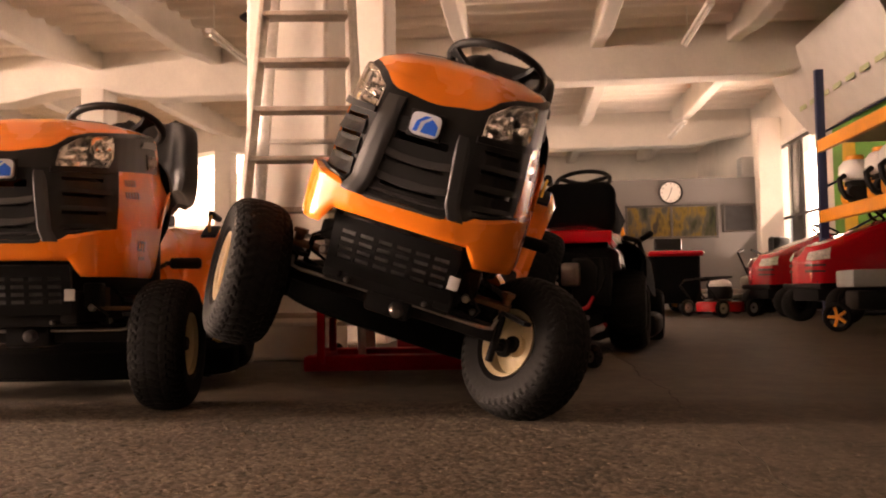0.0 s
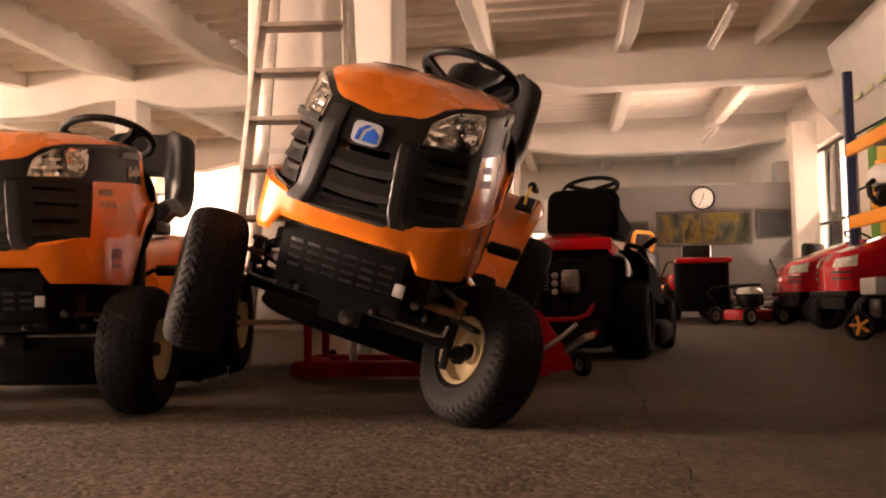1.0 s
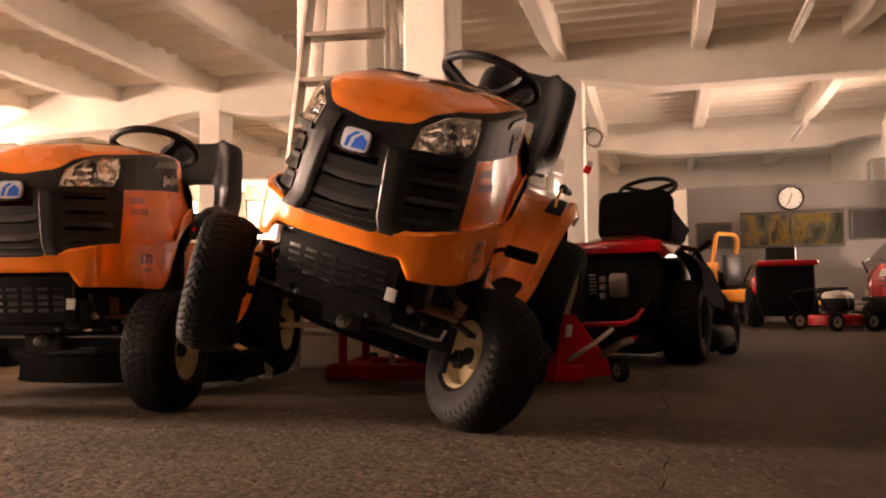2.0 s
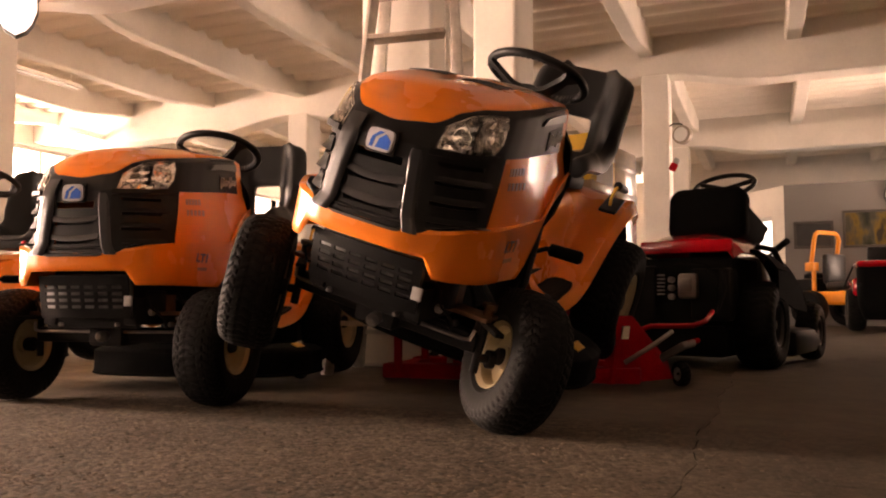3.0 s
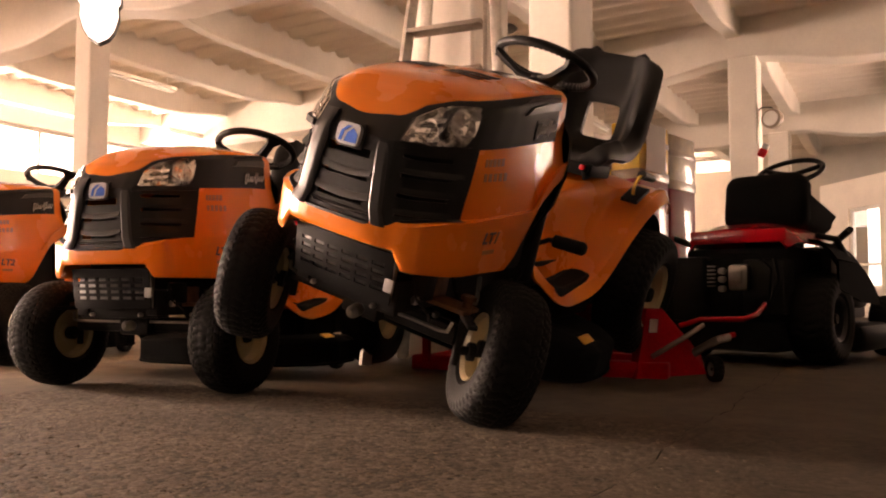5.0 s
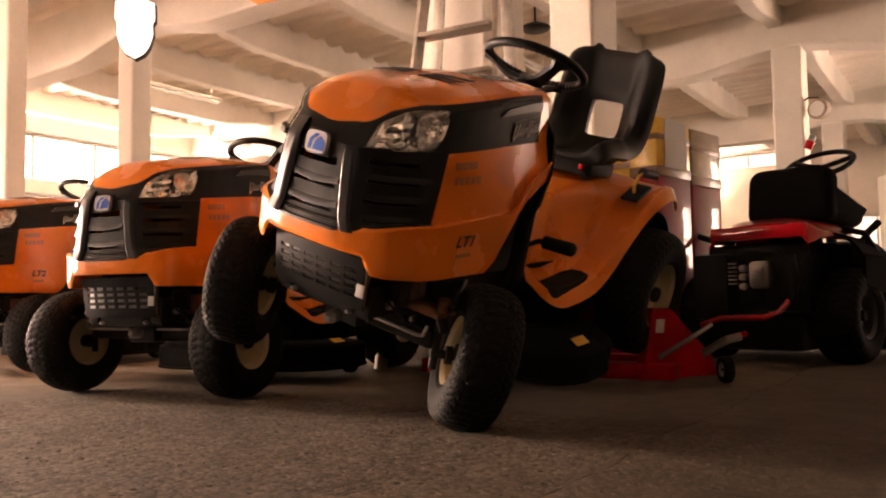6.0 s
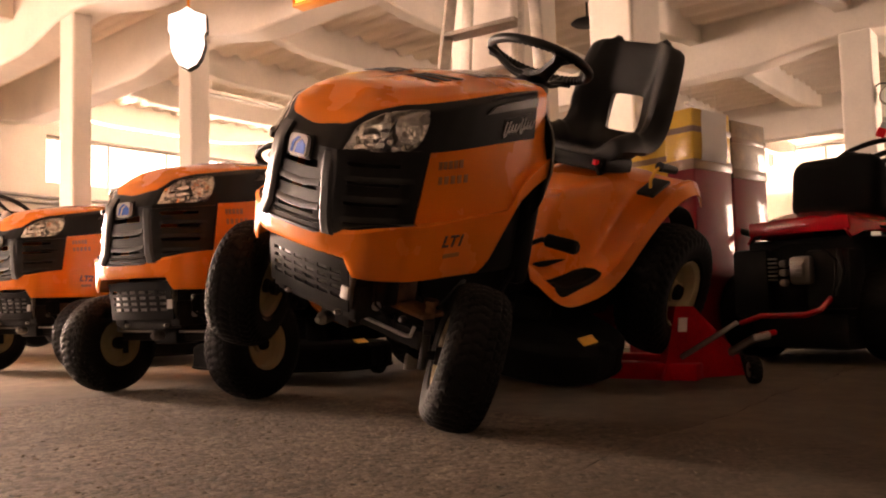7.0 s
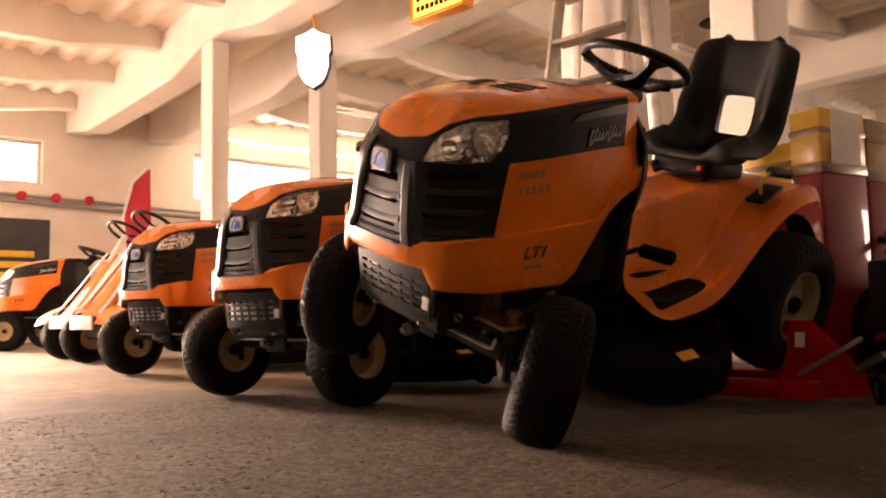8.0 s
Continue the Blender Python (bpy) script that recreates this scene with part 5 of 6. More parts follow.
    part("side_pod", bm, BAG, T, "black plastic side cover")
    bm = bmesh.new()
    box(bm, (-0.46, 0.2, 0.05), (0.46, 0.8, 0.19), 0.04)
    box(bm, (-0.24, -0.22, 0.06), (0.22, 0.3, 0.22), 0.03)
    part("mower_deck", bm, STEELBLACK, T)
    bm = bmesh.new()
    tube(bm, [(-0.22, -0.33, 0.18), (-0.1, -0.36, 0.215), (0.1, -0.35, 0.22), (0.15, -0.32, 0.24), (0.17, -0.26, 0.29)], 0.014, 8)
    part("tow_bar", bm, RED, T)
    return T


small_rider()


HEADLIGHT = material("frosted_headlight", (0.6, 0.57, 0.52), 0.2, var=0.5, scale=40, coat=0.5)


def red_tractor(m, label):
    """A red lawn tractor with a sloping nose; local y to its rear."""
    T = thing("red_tractor", label, "garden tractor", m, "red tractors by the windows")

    def nose(i, j):
        s = 2 * i - 1
        a = abs(s)
        u = ramp(a, [(0, 0), (0.2, 0.16), (0.35, 0.23), (0.5, 0.25), (1, 0.26)])
        v = ramp(a, [(0, 0), (0.2, 0.03), (0.35, 0.1), (0.5, 0.25), (1, 0.85)])
        f = ramp(j, [(0, 0.98), (0.5, 1.0), (0.75, 0.88), (0.9, 0.55), (1, 0.0)])
        w = ramp(j, [(0, 0.36), (0.5, 0.56), (0.75, 0.66), (0.9, 0.71), (1, 0.73)]) + (0.26 * v * ease(j, 0.3, 0.8)) - 0.03 * (1 - v / 0.85) * ease(j, 0.5, 1)
        return (math.copysign(u * f, s), v + 0.1 * ease(j, 0.45, 1.0) * (0.85 - v), w)
    bm = bmesh.new()
    sheet(bm, nose, 60, 18, 0.006)
    bmesh.ops.remove_doubles(bm, verts=bm.verts, dist=0.0005)
    part("hood", bm, RED, T, "glossy red hood", 50)
    for sg in (-1, 1):
        bm = bmesh.new()
        sheet(bm, lambda i, j: Vector(nose(0.5 + sg * lerp(0.07, 0.21, i), lerp(0.5, 0.71, j))) * 1.0 + Vector((sg * 0.004, -0.008, 0.004)), 6, 4, 0.008)
        part("headlight", bm, HEADLIGHT, T, "pale glossy headlight")
        for k in range(2):
            bm = bmesh.new()
            sheet(bm, lambda i, j: Vector(nose(0.5 + sg * lerp(0.06, 0.19, i), 0.25 + 0.13 * k + (0.055 - 0.02 * i) * j)) + Vector((sg * 0.004, -0.006, 0)), 6, 2, 0.006)
            part("grille_slot", bm, BLACK, T)
        wheel(T, "front_wheel", 0.165, 0.14, 0.075, pose(sg * 0.35, 0.22, 0.165), BLACK, 30, 6)
        wheel(T, "rear_wheel", 0.25, 0.2, 0.115, pose(sg * 0.36, 1.4, 0.25), BLACK, 38, 7)
    bm = bmesh.new()
    box(bm, (-0.3, 0.02, 0.31), (0.3, 0.06, 0.36), 0.012)
    box(bm, (-0.2, 0.06, 0.2), (0.2, 1.5, 0.4), 0.02)
    box(bm, (-0.45, 0.6, 0.08), (0.45, 1.1, 0.17), 0.05)
    part("chassis", bm, STEELBLACK, T)
    bm = bmesh.new()
    box(bm, (-0.34, 1.1, 0.5), (0.34, 1.68, 0.62), 0.06)
    box(bm, (-0.3, 0.8, 0.27), (0.3, 1.15, 0.31), 0.015)
    part("rear_body", bm, RED, T)
    bm = bmesh.new()
    box(bm, (-0.2, 1.15, 0.64), (0.2, 1.5, 0.72), 0.04)
    box(bm, (-0.2, 1.46, 0.7), (0.2, 1.55, 1.02), 0.04)
    part("seat", bm, VINYL, T)
    bm = bmesh.new()
    rod(bm, (0, 0.82, 0.7), (0, 0.9, 0.93), 0.03, 0.022, 12)
    box(bm, (-0.2, 0.78, 0.5), (0.2, 0.9, 0.84), 0.04)
    part("dash", bm, BLACK, T)
    tilt = Matrix.Translation((0, 0.92, 0.95)) @ Matrix.Rotation(radians(-30), 4, "X")
    bm = bmesh.new()
    tube(bm, [tilt @ Vector((0.17 * math.cos(a), 0.17 * math.sin(a), 0)) for a in [2 * math.pi * k / 36 for k in range(36)]], 0.013, 8, closed=True)
    for a in (30, 150, 270):
        rod(bm, tilt @ Vector((0, 0, -0.02)), tilt @ Vector((0.165 * math.cos(radians(a)), 0.165 * math.sin(radians(a)), 0)), 0.012, seg=8)
    part("steering_wheel", bm, BLACK, T)
    return T


red_tractor(pose(3.33, 6.93, 0, 0, 0, -84), "glossy red lawn tractor parked facing the aisle")
red_tractor(pose(3.62, 8.63, 0, 0, 0, -84), "second glossy red lawn tractor beside its twin")


def bagger():
    T = thing("collector_tractor", "red lawn tractor seen from behind its black grass bag", "garden tractor", pose(2.96, 9.3, 0, 0, 0, -8))
    bm = bmesh.new()
    sheet(bm, lambda i, j: (0.31 * math.copysign(abs(math.cos(2 * math.pi * i)) ** 0.4, math.cos(2 * math.pi * i)) * ramp(j, [(0, 0.82), (0.3, 1), (1, 1)]), 0.25 + 0.25 * math.copysign(abs(math.sin(2 * math.pi * i)) ** 0.4, math.sin(2 * math.pi * i)) * ramp(j, [(0, 0.75), (0.3, 1), (1, 1)]), lerp(0.14, 0.72, j)), 32, 8, 0.01)
    part("grass_bag", bm, BAG, T, "black fabric grass bag")
    bm = soft_box((-0.33, -0.03, 0.72), (0.33, 0.55, 0.79), 0.03)
    part("bag_lid", bm, RED, T, "red plastic bag lid")
    bm = soft_box((-0.2, 0.6, 0.7), (0.2, 1.0, 0.8), 0.03)
    box(bm, (-0.18, 0.58, 0.78), (0.18, 0.66, 0.98), 0.04)
    part("seat", bm, VINYL, T)
    bm = soft_box((-0.34, 0.5, 0.4), (0.34, 1.35, 0.62), 0.05)
    part("body", bm, RED, T)
    for sg in (-1, 1):
        wheel(T, "rear_wheel", 0.25, 0.2, 0.115, pose(sg * 0.3, 0.75, 0.25), BLACK, 38, 7)
        wheel(T, "front_wheel", 0.19, 0.15, 0.085, pose(sg * 0.3, 1.25, 0.19), BLACK, 32, 7)


bagger()


def push_mower(m, label, deck_mat):
    T = thing("push_mower", label, "lawn mower", m, "small mowers by the wall")
    bm = bmesh.new()
    sheet(bm, lambda i, j: (0.25 * math.cos(2 * math.pi * i) * ramp(j, [(0, 1), (0.6, 1), (1, 0.1)]), 0.3 * math.sin(2 * math.pi * i) * ramp(j, [(0, 1), (0.6, 1), (1, 0.1)]), ramp(j, [(0, 0.06), (0.6, 0.17), (1, 0.2)])), 28, 8, 0.006)
    part("deck", bm, deck_mat, T)
    bm = bmesh.new()
    lathe(bm, [(0.02, 0), (0.13, 0.01), (0.14, 0.1), (0.12, 0.16)], 20, Matrix.Translation((0, 0, 0.19)) @ Matrix.Rotation(radians(-90), 4, "Y"))
    part("engine", bm, STEELBLACK, T)
    bm = bmesh.new()
    lathe(bm, [(0.125, 0), (0.13, 0.03), (0.1, 0.07), (0.03, 0.085)], 20, Matrix.Translation((0, 0, 0.345)) @ Matrix.Rotation(radians(-90), 4, "Y"))
    part("engine_cover", bm, WHITEPAINT, T, "white engine cover")
    bm = bmesh.new()
    tube(bm, [(-0.2, 0.26, 0.2), (-0.21, 0.4, 0.36), (-0.2, 0.34, 0.42), (-0.2, 0.02, 0.45), (0.2, 0.02, 0.45), (0.2, 0.34, 0.42), (0.21, 0.4, 0.36), (0.2, 0.26, 0.2)], 0.012, 8)
    part("handle", bm, STEELBLACK, T)
    for x, y in ((-0.27, -0.22), (0.27, -0.22), (-0.27, 0.24), (0.27, 0.24)):
        wheel(T, "mower_wheel", 0.1, 0.045, 0.055, pose(x, y, 0.1), GREYPAINT, 24, 2)


push_mower(pose(3.3, 8.8, 0, 0, 0, 115), "red push mower with a white engine cover", RED)
push_mower(pose(3.75, 9.95, 0, 0, 0, 60), "grey push mower behind the red one", GREYPAINT)


def stand_on_mower(m, label, paint, bar=True):
    """A zero-turn mower with seat, levers and, on some, a roll bar."""
    T = thing("zero_turn_mower", label, "riding mower", m)
    bm = soft_box((-0.35, 0.1, 0.3), (0.35, 0.75, 0.48), 0.05)
    box(bm, (-0.45, -0.55, 0.14), (0.45, 0.05, 0.24), 0.04)
    box(bm, (-0.2, -0.7, 0.25), (0.2, 0.2, 0.31), 0.02)
    part("body", bm, paint, T)
    bm = soft_box((-0.22, 0.1, 0.5), (0.22, 0.5, 0.62), 0.05)
    box(bm, (-0.22, 0.45, 0.58), (0.22, 0.55, 1.0), 0.05)
    part("seat", bm, VINYL, T)
    if bar:
        bm = bmesh.new()
        tube(bm, [(-0.3, 0.6, 0.4), (-0.3, 0.6, 0.8), (-0.27, 0.66, 0.86), (-0.27, 0.6, 1.2), (-0.24, 0.6, 1.27), (-0.18, 0.6, 1.3), (0.18, 0.6, 1.3), (0.24, 0.6, 1.27), (0.27, 0.6, 1.2), (0.27, 0.66, 0.86), (0.3, 0.6, 0.8), (0.3, 0.6, 0.4)], 0.03, 10)
        for sg in (-1, 1):
            box(bm, (sg * 0.33 - 0.03, 0.56, 0.76), (sg * 0.27 + 0.03, 0.7, 0.88), 0.012)
        part("roll_bar", bm, paint, T, "folding roll bar with hinge plates")
    bm = soft_box((-0.24, 0.62, 0.42), (0.24, 0.95, 0.66), 0.04)
    lathe(bm, [(0.02, 0), (0.15, 0.01), (0.15, 0.06), (0.1, 0.09)], 20, Matrix.Translation((0, 0.79, 0.66)) @ Matrix.Rotation(radians(-90), 4, "Y"))
    part("engine", bm, STEELBLACK, T, "black engine behind the seat")
    bm = bmesh.new()
    for sg in (-1, 1):
        tube(bm, [(sg * 0.28, 0.2, 0.5), (sg * 0.27, 0.05, 0.8), (sg * 0.1, 0.02, 0.85)], 0.014, 8)
    part("control_levers", bm, STEELBLACK, T)
    for sg in (-1, 1):
        wheel(T, "rear_wheel", 0.25, 0.2, 0.115, pose(sg * 0.42, 0.6, 0.25), BLACK, 38, 7)
        wheel(T, "caster_wheel", 0.13, 0.1, 0.06, pose(sg * 0.33, -0.6, 0.13), paint, 24, 3)


stand_on_mower(pose(3.22, 11.38, 0, 0, 0, 45), "bright orange zero-turn mower with folding roll bar", RACKORANGE)
stand_on_mower(pose(4.35, 10.6, 0, 0, 0, 215), "grey zero-turn mower with black high seat", GREYPAINT, False)


def cultivator():
    T = thing("cart", "grey box cart with orange spoked wheels", "cart", pose(2.94, 5.5, 0, 0, 0, -15))
    for x in (0.0, 0.75):
        bm = bmesh.new()
        for k in range(5):
            a = 2 * math.pi * k / 5
            box(bm, (-0.009, 0.014, -0.011), (0.009, 0.076, 0.011), 0.003, Matrix.Translation((x, 0, 0.108)) @ Matrix.Rotation(a, 4, "X"))
        lathe(bm, [(0.02, -0.018), (0.02, 0.018)], 16, Matrix.Translation((x, 0, 0.108)))
        spokes = part("wheel_centre", bm, RACKORANGE, T, "orange five-spoke wheel centre")
        spokes.matrix_basis = Matrix.Translation((x, 0, 0)) @ Matrix.Rotation(radians(55), 4, "Z") @ Matrix.Translation((-x, 0, 0))
        bm = tyre_mesh(0.108, 0.045, 0.074, 24, 2)
        bmesh.ops.translate(bm, verts=bm.verts, vec=(x, 0, 0.108))
        tyre = part("tyre", bm, RUBBER, T)
        tyre.matrix_basis = spokes.matrix_basis.copy()
    bm = bmesh.new()
    tube(bm, [(0, 0, 0.11), (0.02, 0.02, 0.26), (0.06, 0.04, 0.31), (0.9, 0.04, 0.31)], 0.01, 8)
    box(bm, (0.12, -0.06, 0.16), (0.7, 0.3, 0.3), 0.02)
    part("frame", bm, STEELBLACK, T)
    bm = soft_box((0.08, -0.12, 0.325), (0.85, 0.38, 0.45), 0.012)
    part("box", bm, GREYPAINT, T, "grey sheet steel box")


cultivator()


# pallet rack with blowers, in the building's axes
def rack():
    T = thing("pallet_rack", "blue and orange pallet rack with tools on it", "rack", BT.copy())
    for q in (3.0, 0.3):
        for p in (3.95, 4.8):
            bm = soft_box((p - 0.04, q - 0.03, 0), (p + 0.04, q + 0.03, 2.5), 0.004)
            part("upright", bm, BLUEPAINT, T)
        bm = bmesh.new()
        for k in range(4):
            z = 0.2 + 0.55 * k
            rod(bm, (3.95, q, z), (4.8, q, z + 0.45), 0.012, seg=8)
        part("brace", bm, BLUEPAINT, T)
    for z in (1.02, 1.72):
        for p in (3.93, 4.82):
            bm = soft_box((p - 0.025, 0.32, z - 0.06), (p + 0.025, 2.98, z + 0.06), 0.005)
            part("beam", bm, RACKORANGE, T)
        bm = soft_box((3.96, 0.35, z + 0.03), (4.79, 2.95, z + 0.055), 0.004)
        part("shelf", bm, WOODSTEP, T)


rack()
for k, (p, q) in enumerate(((4.15, 2.72), (4.2, 2.25), (4.15, 1.85))):
    T = thing("backpack_sprayer", "white and orange backpack sprayer on the rack shelf", "sprayer", BT @ Matrix.Translation((p, q, 1.076)), "sprayers on the rack")
    bm = soft_box((-0.02, -0.13, 0.0), (0.13, 0.13, 0.03), 0.012)
    box(bm, (0.09, -0.12, 0.03), (0.13, 0.12, 0.42), 0.015)
    part("back_frame", bm, STEELBLACK, T)
    bm = soft_box((-0.1, -0.02, 0.04), (0.09, 0.13, 0.24), 0.04)
    part("engine_cover", bm, RACKORANGE, T, "orange plastic engine cover")
    bm = bmesh.new()
    lathe(bm, [(0.03, -0.06), (0.09, -0.05), (0.105, 0.0), (0.09, 0.05), (0.03, 0.06)], 20, Matrix.Translation((-0.02, -0.07, 0.13)) @ Matrix.Rotation(radians(90), 4, "Z"))
    for k in range(5):
        box(bm, (-0.1, -0.01 - 0.03 * k, 0.2), (0.03, 0.005 - 0.03 * k, 0.25), 0.003)
    part("blower", bm, BLACK, T, "black fan housing and cylinder fins")
    bm = bmesh.new()
    lathe(bm, [(0.05, 0.25), (0.12, 0.27), (0.145, 0.33), (0.14, 0.4), (0.1, 0.45), (0.07, 0.46)], 24, Matrix.Rotation(radians(-90), 4, "Y"))
    part("tank", bm, WHITEPAINT, T, "milky white tank")
    bm = bmesh.new()
    lathe(bm, [(0.075, 0.455), (0.08, 0.46), (0.08, 0.495), (0.07, 0.5)], 18, Matrix.Rotation(radians(-90), 4, "Y"))
    part("cap", bm, RACKORANGE, T)
    bm = bmesh.new()
    tube(bm, [(-0.06, -0.1, 0.08), (-0.14, -0.14, 0.09), (-0.19, -0.15, 0.16), (-0.19, -0.12, 0.26), (-0.13, -0.08, 0.3)], 0.026, 10)
    part("hose", bm, BLACK, T)

# green and yellow banners hung behind the rack
T = thing("banner", "hanging green and yellow printed cloth banner", "banner", BT.copy())
bm = bmesh.new()
sheet(bm, lambda i, j: (4.9 + 0.03 * math.sin(14 * i), lerp(2.0, 5.3, i), lerp(0.7, 2.35, j)), 40, 4, 0.004)
part("cloth", bm, GREENCLOTH, T)
for q in (3.1, 4.45):
    bm = bmesh.new()
    sheet(bm, lambda i, j: (4.885 + 0.03 * math.sin(14 * (q + 0.4 * i - 2.0) / 3.3), q + 0.4 * i, lerp(0.8, 2.25, j)), 8, 4, 0.004)
    part("stripe", bm, YELLOWBOX, T)
T = thing("banner", "large white curved banner with green marks", "banner", BT.copy())
bm = bmesh.new()
sheet(bm, lambda i, j: (4.75 - 0.5 * math.sin(1.5 * j), lerp(2.4, 5.5, i), lerp(2.3, 3.2, j)), 12, 8, 0.004)
part("cloth", bm, PAPER, T)
bm = bmesh.new()
for k in range(7):
    box(bm, (4.5, 2.8 + 0.36 * k, 2.55), (4.51, 3.02 + 0.36 * k, 2.7), 0.002)
part("print_bars", bm, PALEPRINT, T)["kind"] = "stuff"


# office front with clock, window and pictures
bm = bmesh.new()
box(bm, (4.64, 7.5, 0), (WALL_R - 0.003, 7.86, GIRDER + 0.1), 0.015)
structure("pilaster", bm, PLASTER, "whitewashed pilaster beside the large window", "column")
bm = bmesh.new()
box(bm, (1.83, 7.7, 0), (4.638, 7.82, 2.08))
structure("partition_front", bm, GREYWALL, "grey painted office partition", "wall")
SLANT = Matrix.Translation((1.83, 7.76, 0)) @ Matrix.Rotation(radians(127), 4, "Z")   # the office's slanting corner wall; x runs along it
bm = bmesh.new()
for lo, hi in (((0, -0.12, 0), (0.28, 0, 2.08)), ((0.28, -0.12, 0), (1.0, 0, 0.42)), ((0.28, -0.12, 1.64), (1.0, 0, 2.08)), ((1.0, -0.12, 0), (1.7, 0, 2.08))):
    box(bm, lo, hi, 0, SLANT)
structure("partition_corner", bm, PLASTER, "whitewashed slanting corner of the office partition", "wall")
bm = bmesh.new()
box(bm, (0.82, 9.15, 0), (0.94, WALL_B, 2.08))
structure("partition_side", bm, PLASTER, "whitewashed side of the office partition", "wall")
corner_window = thing("window_10", "pale framed office window with bright daylight behind it", "window", BT @ SLANT, kind="structure")
bm = bmesh.new()
for lo, hi in (((0.28, -0.08, 0.42), (0.33, -0.03, 1.64)), ((0.95, -0.08, 0.42), (1.0, -0.03, 1.64)), ((0.33, -0.08, 0.42), (0.95, -0.03, 0.47)), ((0.33, -0.08, 1.59), (0.95, -0.03, 1.64)), ((0.33, -0.075, 0.76), (0.95, -0.035, 0.8))):
    box(bm, lo, hi, 0.004)
part("window_frame", bm, WHITEPAINT, corner_window)
bm = bmesh.new()
box(bm, (0.33, -0.058, 0.47), (0.95, -0.054, 1.59))
part("pane", bm, GLASS, corner_window).visible_shadow = False
bm = bmesh.new()
box(bm, (0.0, -0.62, 0.3), (1.4, -0.6, 1.75), 0, SLANT)
structure("backdrop_office", bm, glowing("daylight_beyond_office", (0.92, 0.98, 0.95), 1.6), "bright daylight seen through the office window", "backdrop")


def framed(name, p0, p1, z0, z1, q, fill, label, category, bars=0, frame_mat=FRAMEDARK):
    T = thing(name, label, category, BT.copy())
    bm = bmesh.new()
    w = 0.036
    box(bm, (p0, q - 0.03, z0), (p1, q, z0 + w), 0.004)
    box(bm, (p0, q - 0.03, z1 - w), (p1, q, z1), 0.004)
    box(bm, (p0, q - 0.03, z0 + w), (p0 + w, q, z1 - w), 0.004)
    box(bm, (p1 - w, q - 0.03, z0 + w), (p1, q, z1 - w), 0.004)
    for k in range(bars):
        c = lerp(p0, p1, (k + 1) / (bars + 1))
        box(bm, (c - w / 2, q - 0.028, z0 + w), (c + w / 2, q, z1 - w), 0.004)
    part("frame", bm, frame_mat, T)
    bm = bmesh.new()
    box(bm, (p0 + w, q - 0.016, z0 + w), (p1 - w, q - 0.004, z1 - w))
    part("panel", bm, fill, T)
    return T


framed("office_window", 2.6, 4.05, 1.12, 1.66, 7.7, PANE_REFLECTION, "dark framed office window with reflections painted on its pane", "window", 1)
framed("poster", 4.12, 4.62, 1.2, 1.66, 7.7, CANVAS, "dark blue poster on the grey wall", "poster")
framed("picture", 1.95, 2.48, 1.12, 1.52, 7.7, CANVAS, "black framed picture on the grey wall", "picture")
T = thing("crate", "small grey box on the office roof", "box", BT.copy())
bm = soft_box((4.45, 7.75, 2.08), (4.85, 8.05, 2.42), 0.02)
part("box", bm, GREYPAINT, T)
T = thing("wall_clock", "round white wall clock with black rim", "clock", BT @ Matrix.Translation((3.32, 7.68, 1.86)))
bm = bmesh.new()
lathe(bm, [(0.165, 0), (0.185, -0.015), (0.185, 0.03), (0.165, 0.02), (0.163, 0.0)], 40, Matrix.Rotation(radians(90), 4, "Z") @ Matrix.Rotation(radians(180), 4, "Z"))
part("rim", bm, BLACK, T)
bm = bmesh.new()
lathe(bm, [(0.163, 0.0), (0.163, 0.012)], 40, Matrix.Rotation(radians(-90), 4, "Z"))
part("dial", bm, WHITEPAINT, T)
for name, ang, ln in (("hour_hand", 15, 0.08), ("minute_hand", 205, 0.12)):
    bm = bmesh.new()
    box(bm, (-0.005, -0.018, -0.01), (0.005, -0.014, ln), 0.001, Matrix.Rotation(radians(ang), 4, "Y"))
    part(name.replace("hand", "pointer"), bm, BLACK, T)
bm = bmesh.new()
for k in range(12):
    box(bm, (-0.004, -0.017, 0.125), (0.004, -0.0135, 0.15), 0, Matrix.Rotation(radians(30 * k), 4, "Y"))
part("hour_marks", bm, BLACK, T)["kind"] = "stuff"

# small hanging clock and lantern on the far column
T = thing("bracket_clock", "small round clock on an iron bracket", "clock", Matrix.Translation((0.84, 9.45, 2.31)))
bm = bmesh.new()
lathe(bm, [(0.085, -0.05), (0.11, -0.04), (0.11, 0.04), (0.085, 0.05)], 28, Matrix.Rotation(radians(65), 4, "Z"))
part("case", bm, WOODSTEP, T)
bm = bmesh.new()
lathe(bm, [(0.084, -0.053), (0.084, -0.05)], 28, Matrix.Rotation(radians(65), 4, "Z"))
part("dial", bm, PAPER, T)
bm = bmesh.new()
tube(bm, [(-0.2, 0, 0.08), (-0.1, 0, 0.14), (0, 0, 0.13), (0, 0, 0.1)], 0.008, 6)
part("bracket", bm, STEELBLACK, T)
T = thing("lantern", "small red and grey lantern on the column", "lantern", Matrix.Translation((0.74, 9.4, 1.95)) @ Matrix.Rotation(radians(25), 4, "Y") @ Matrix.Scale(0.8, 4))
bm = soft_box((-0.05, -0.06, -0.1), (0.06, 0.06, 0.02), 0.02)
part("body", bm, RED, T)
bm = soft_box((-0.04, -0.05, 0.02), (0.05, 0.05, 0.1), 0.02)
part("hood", bm, GREYPAINT, T)


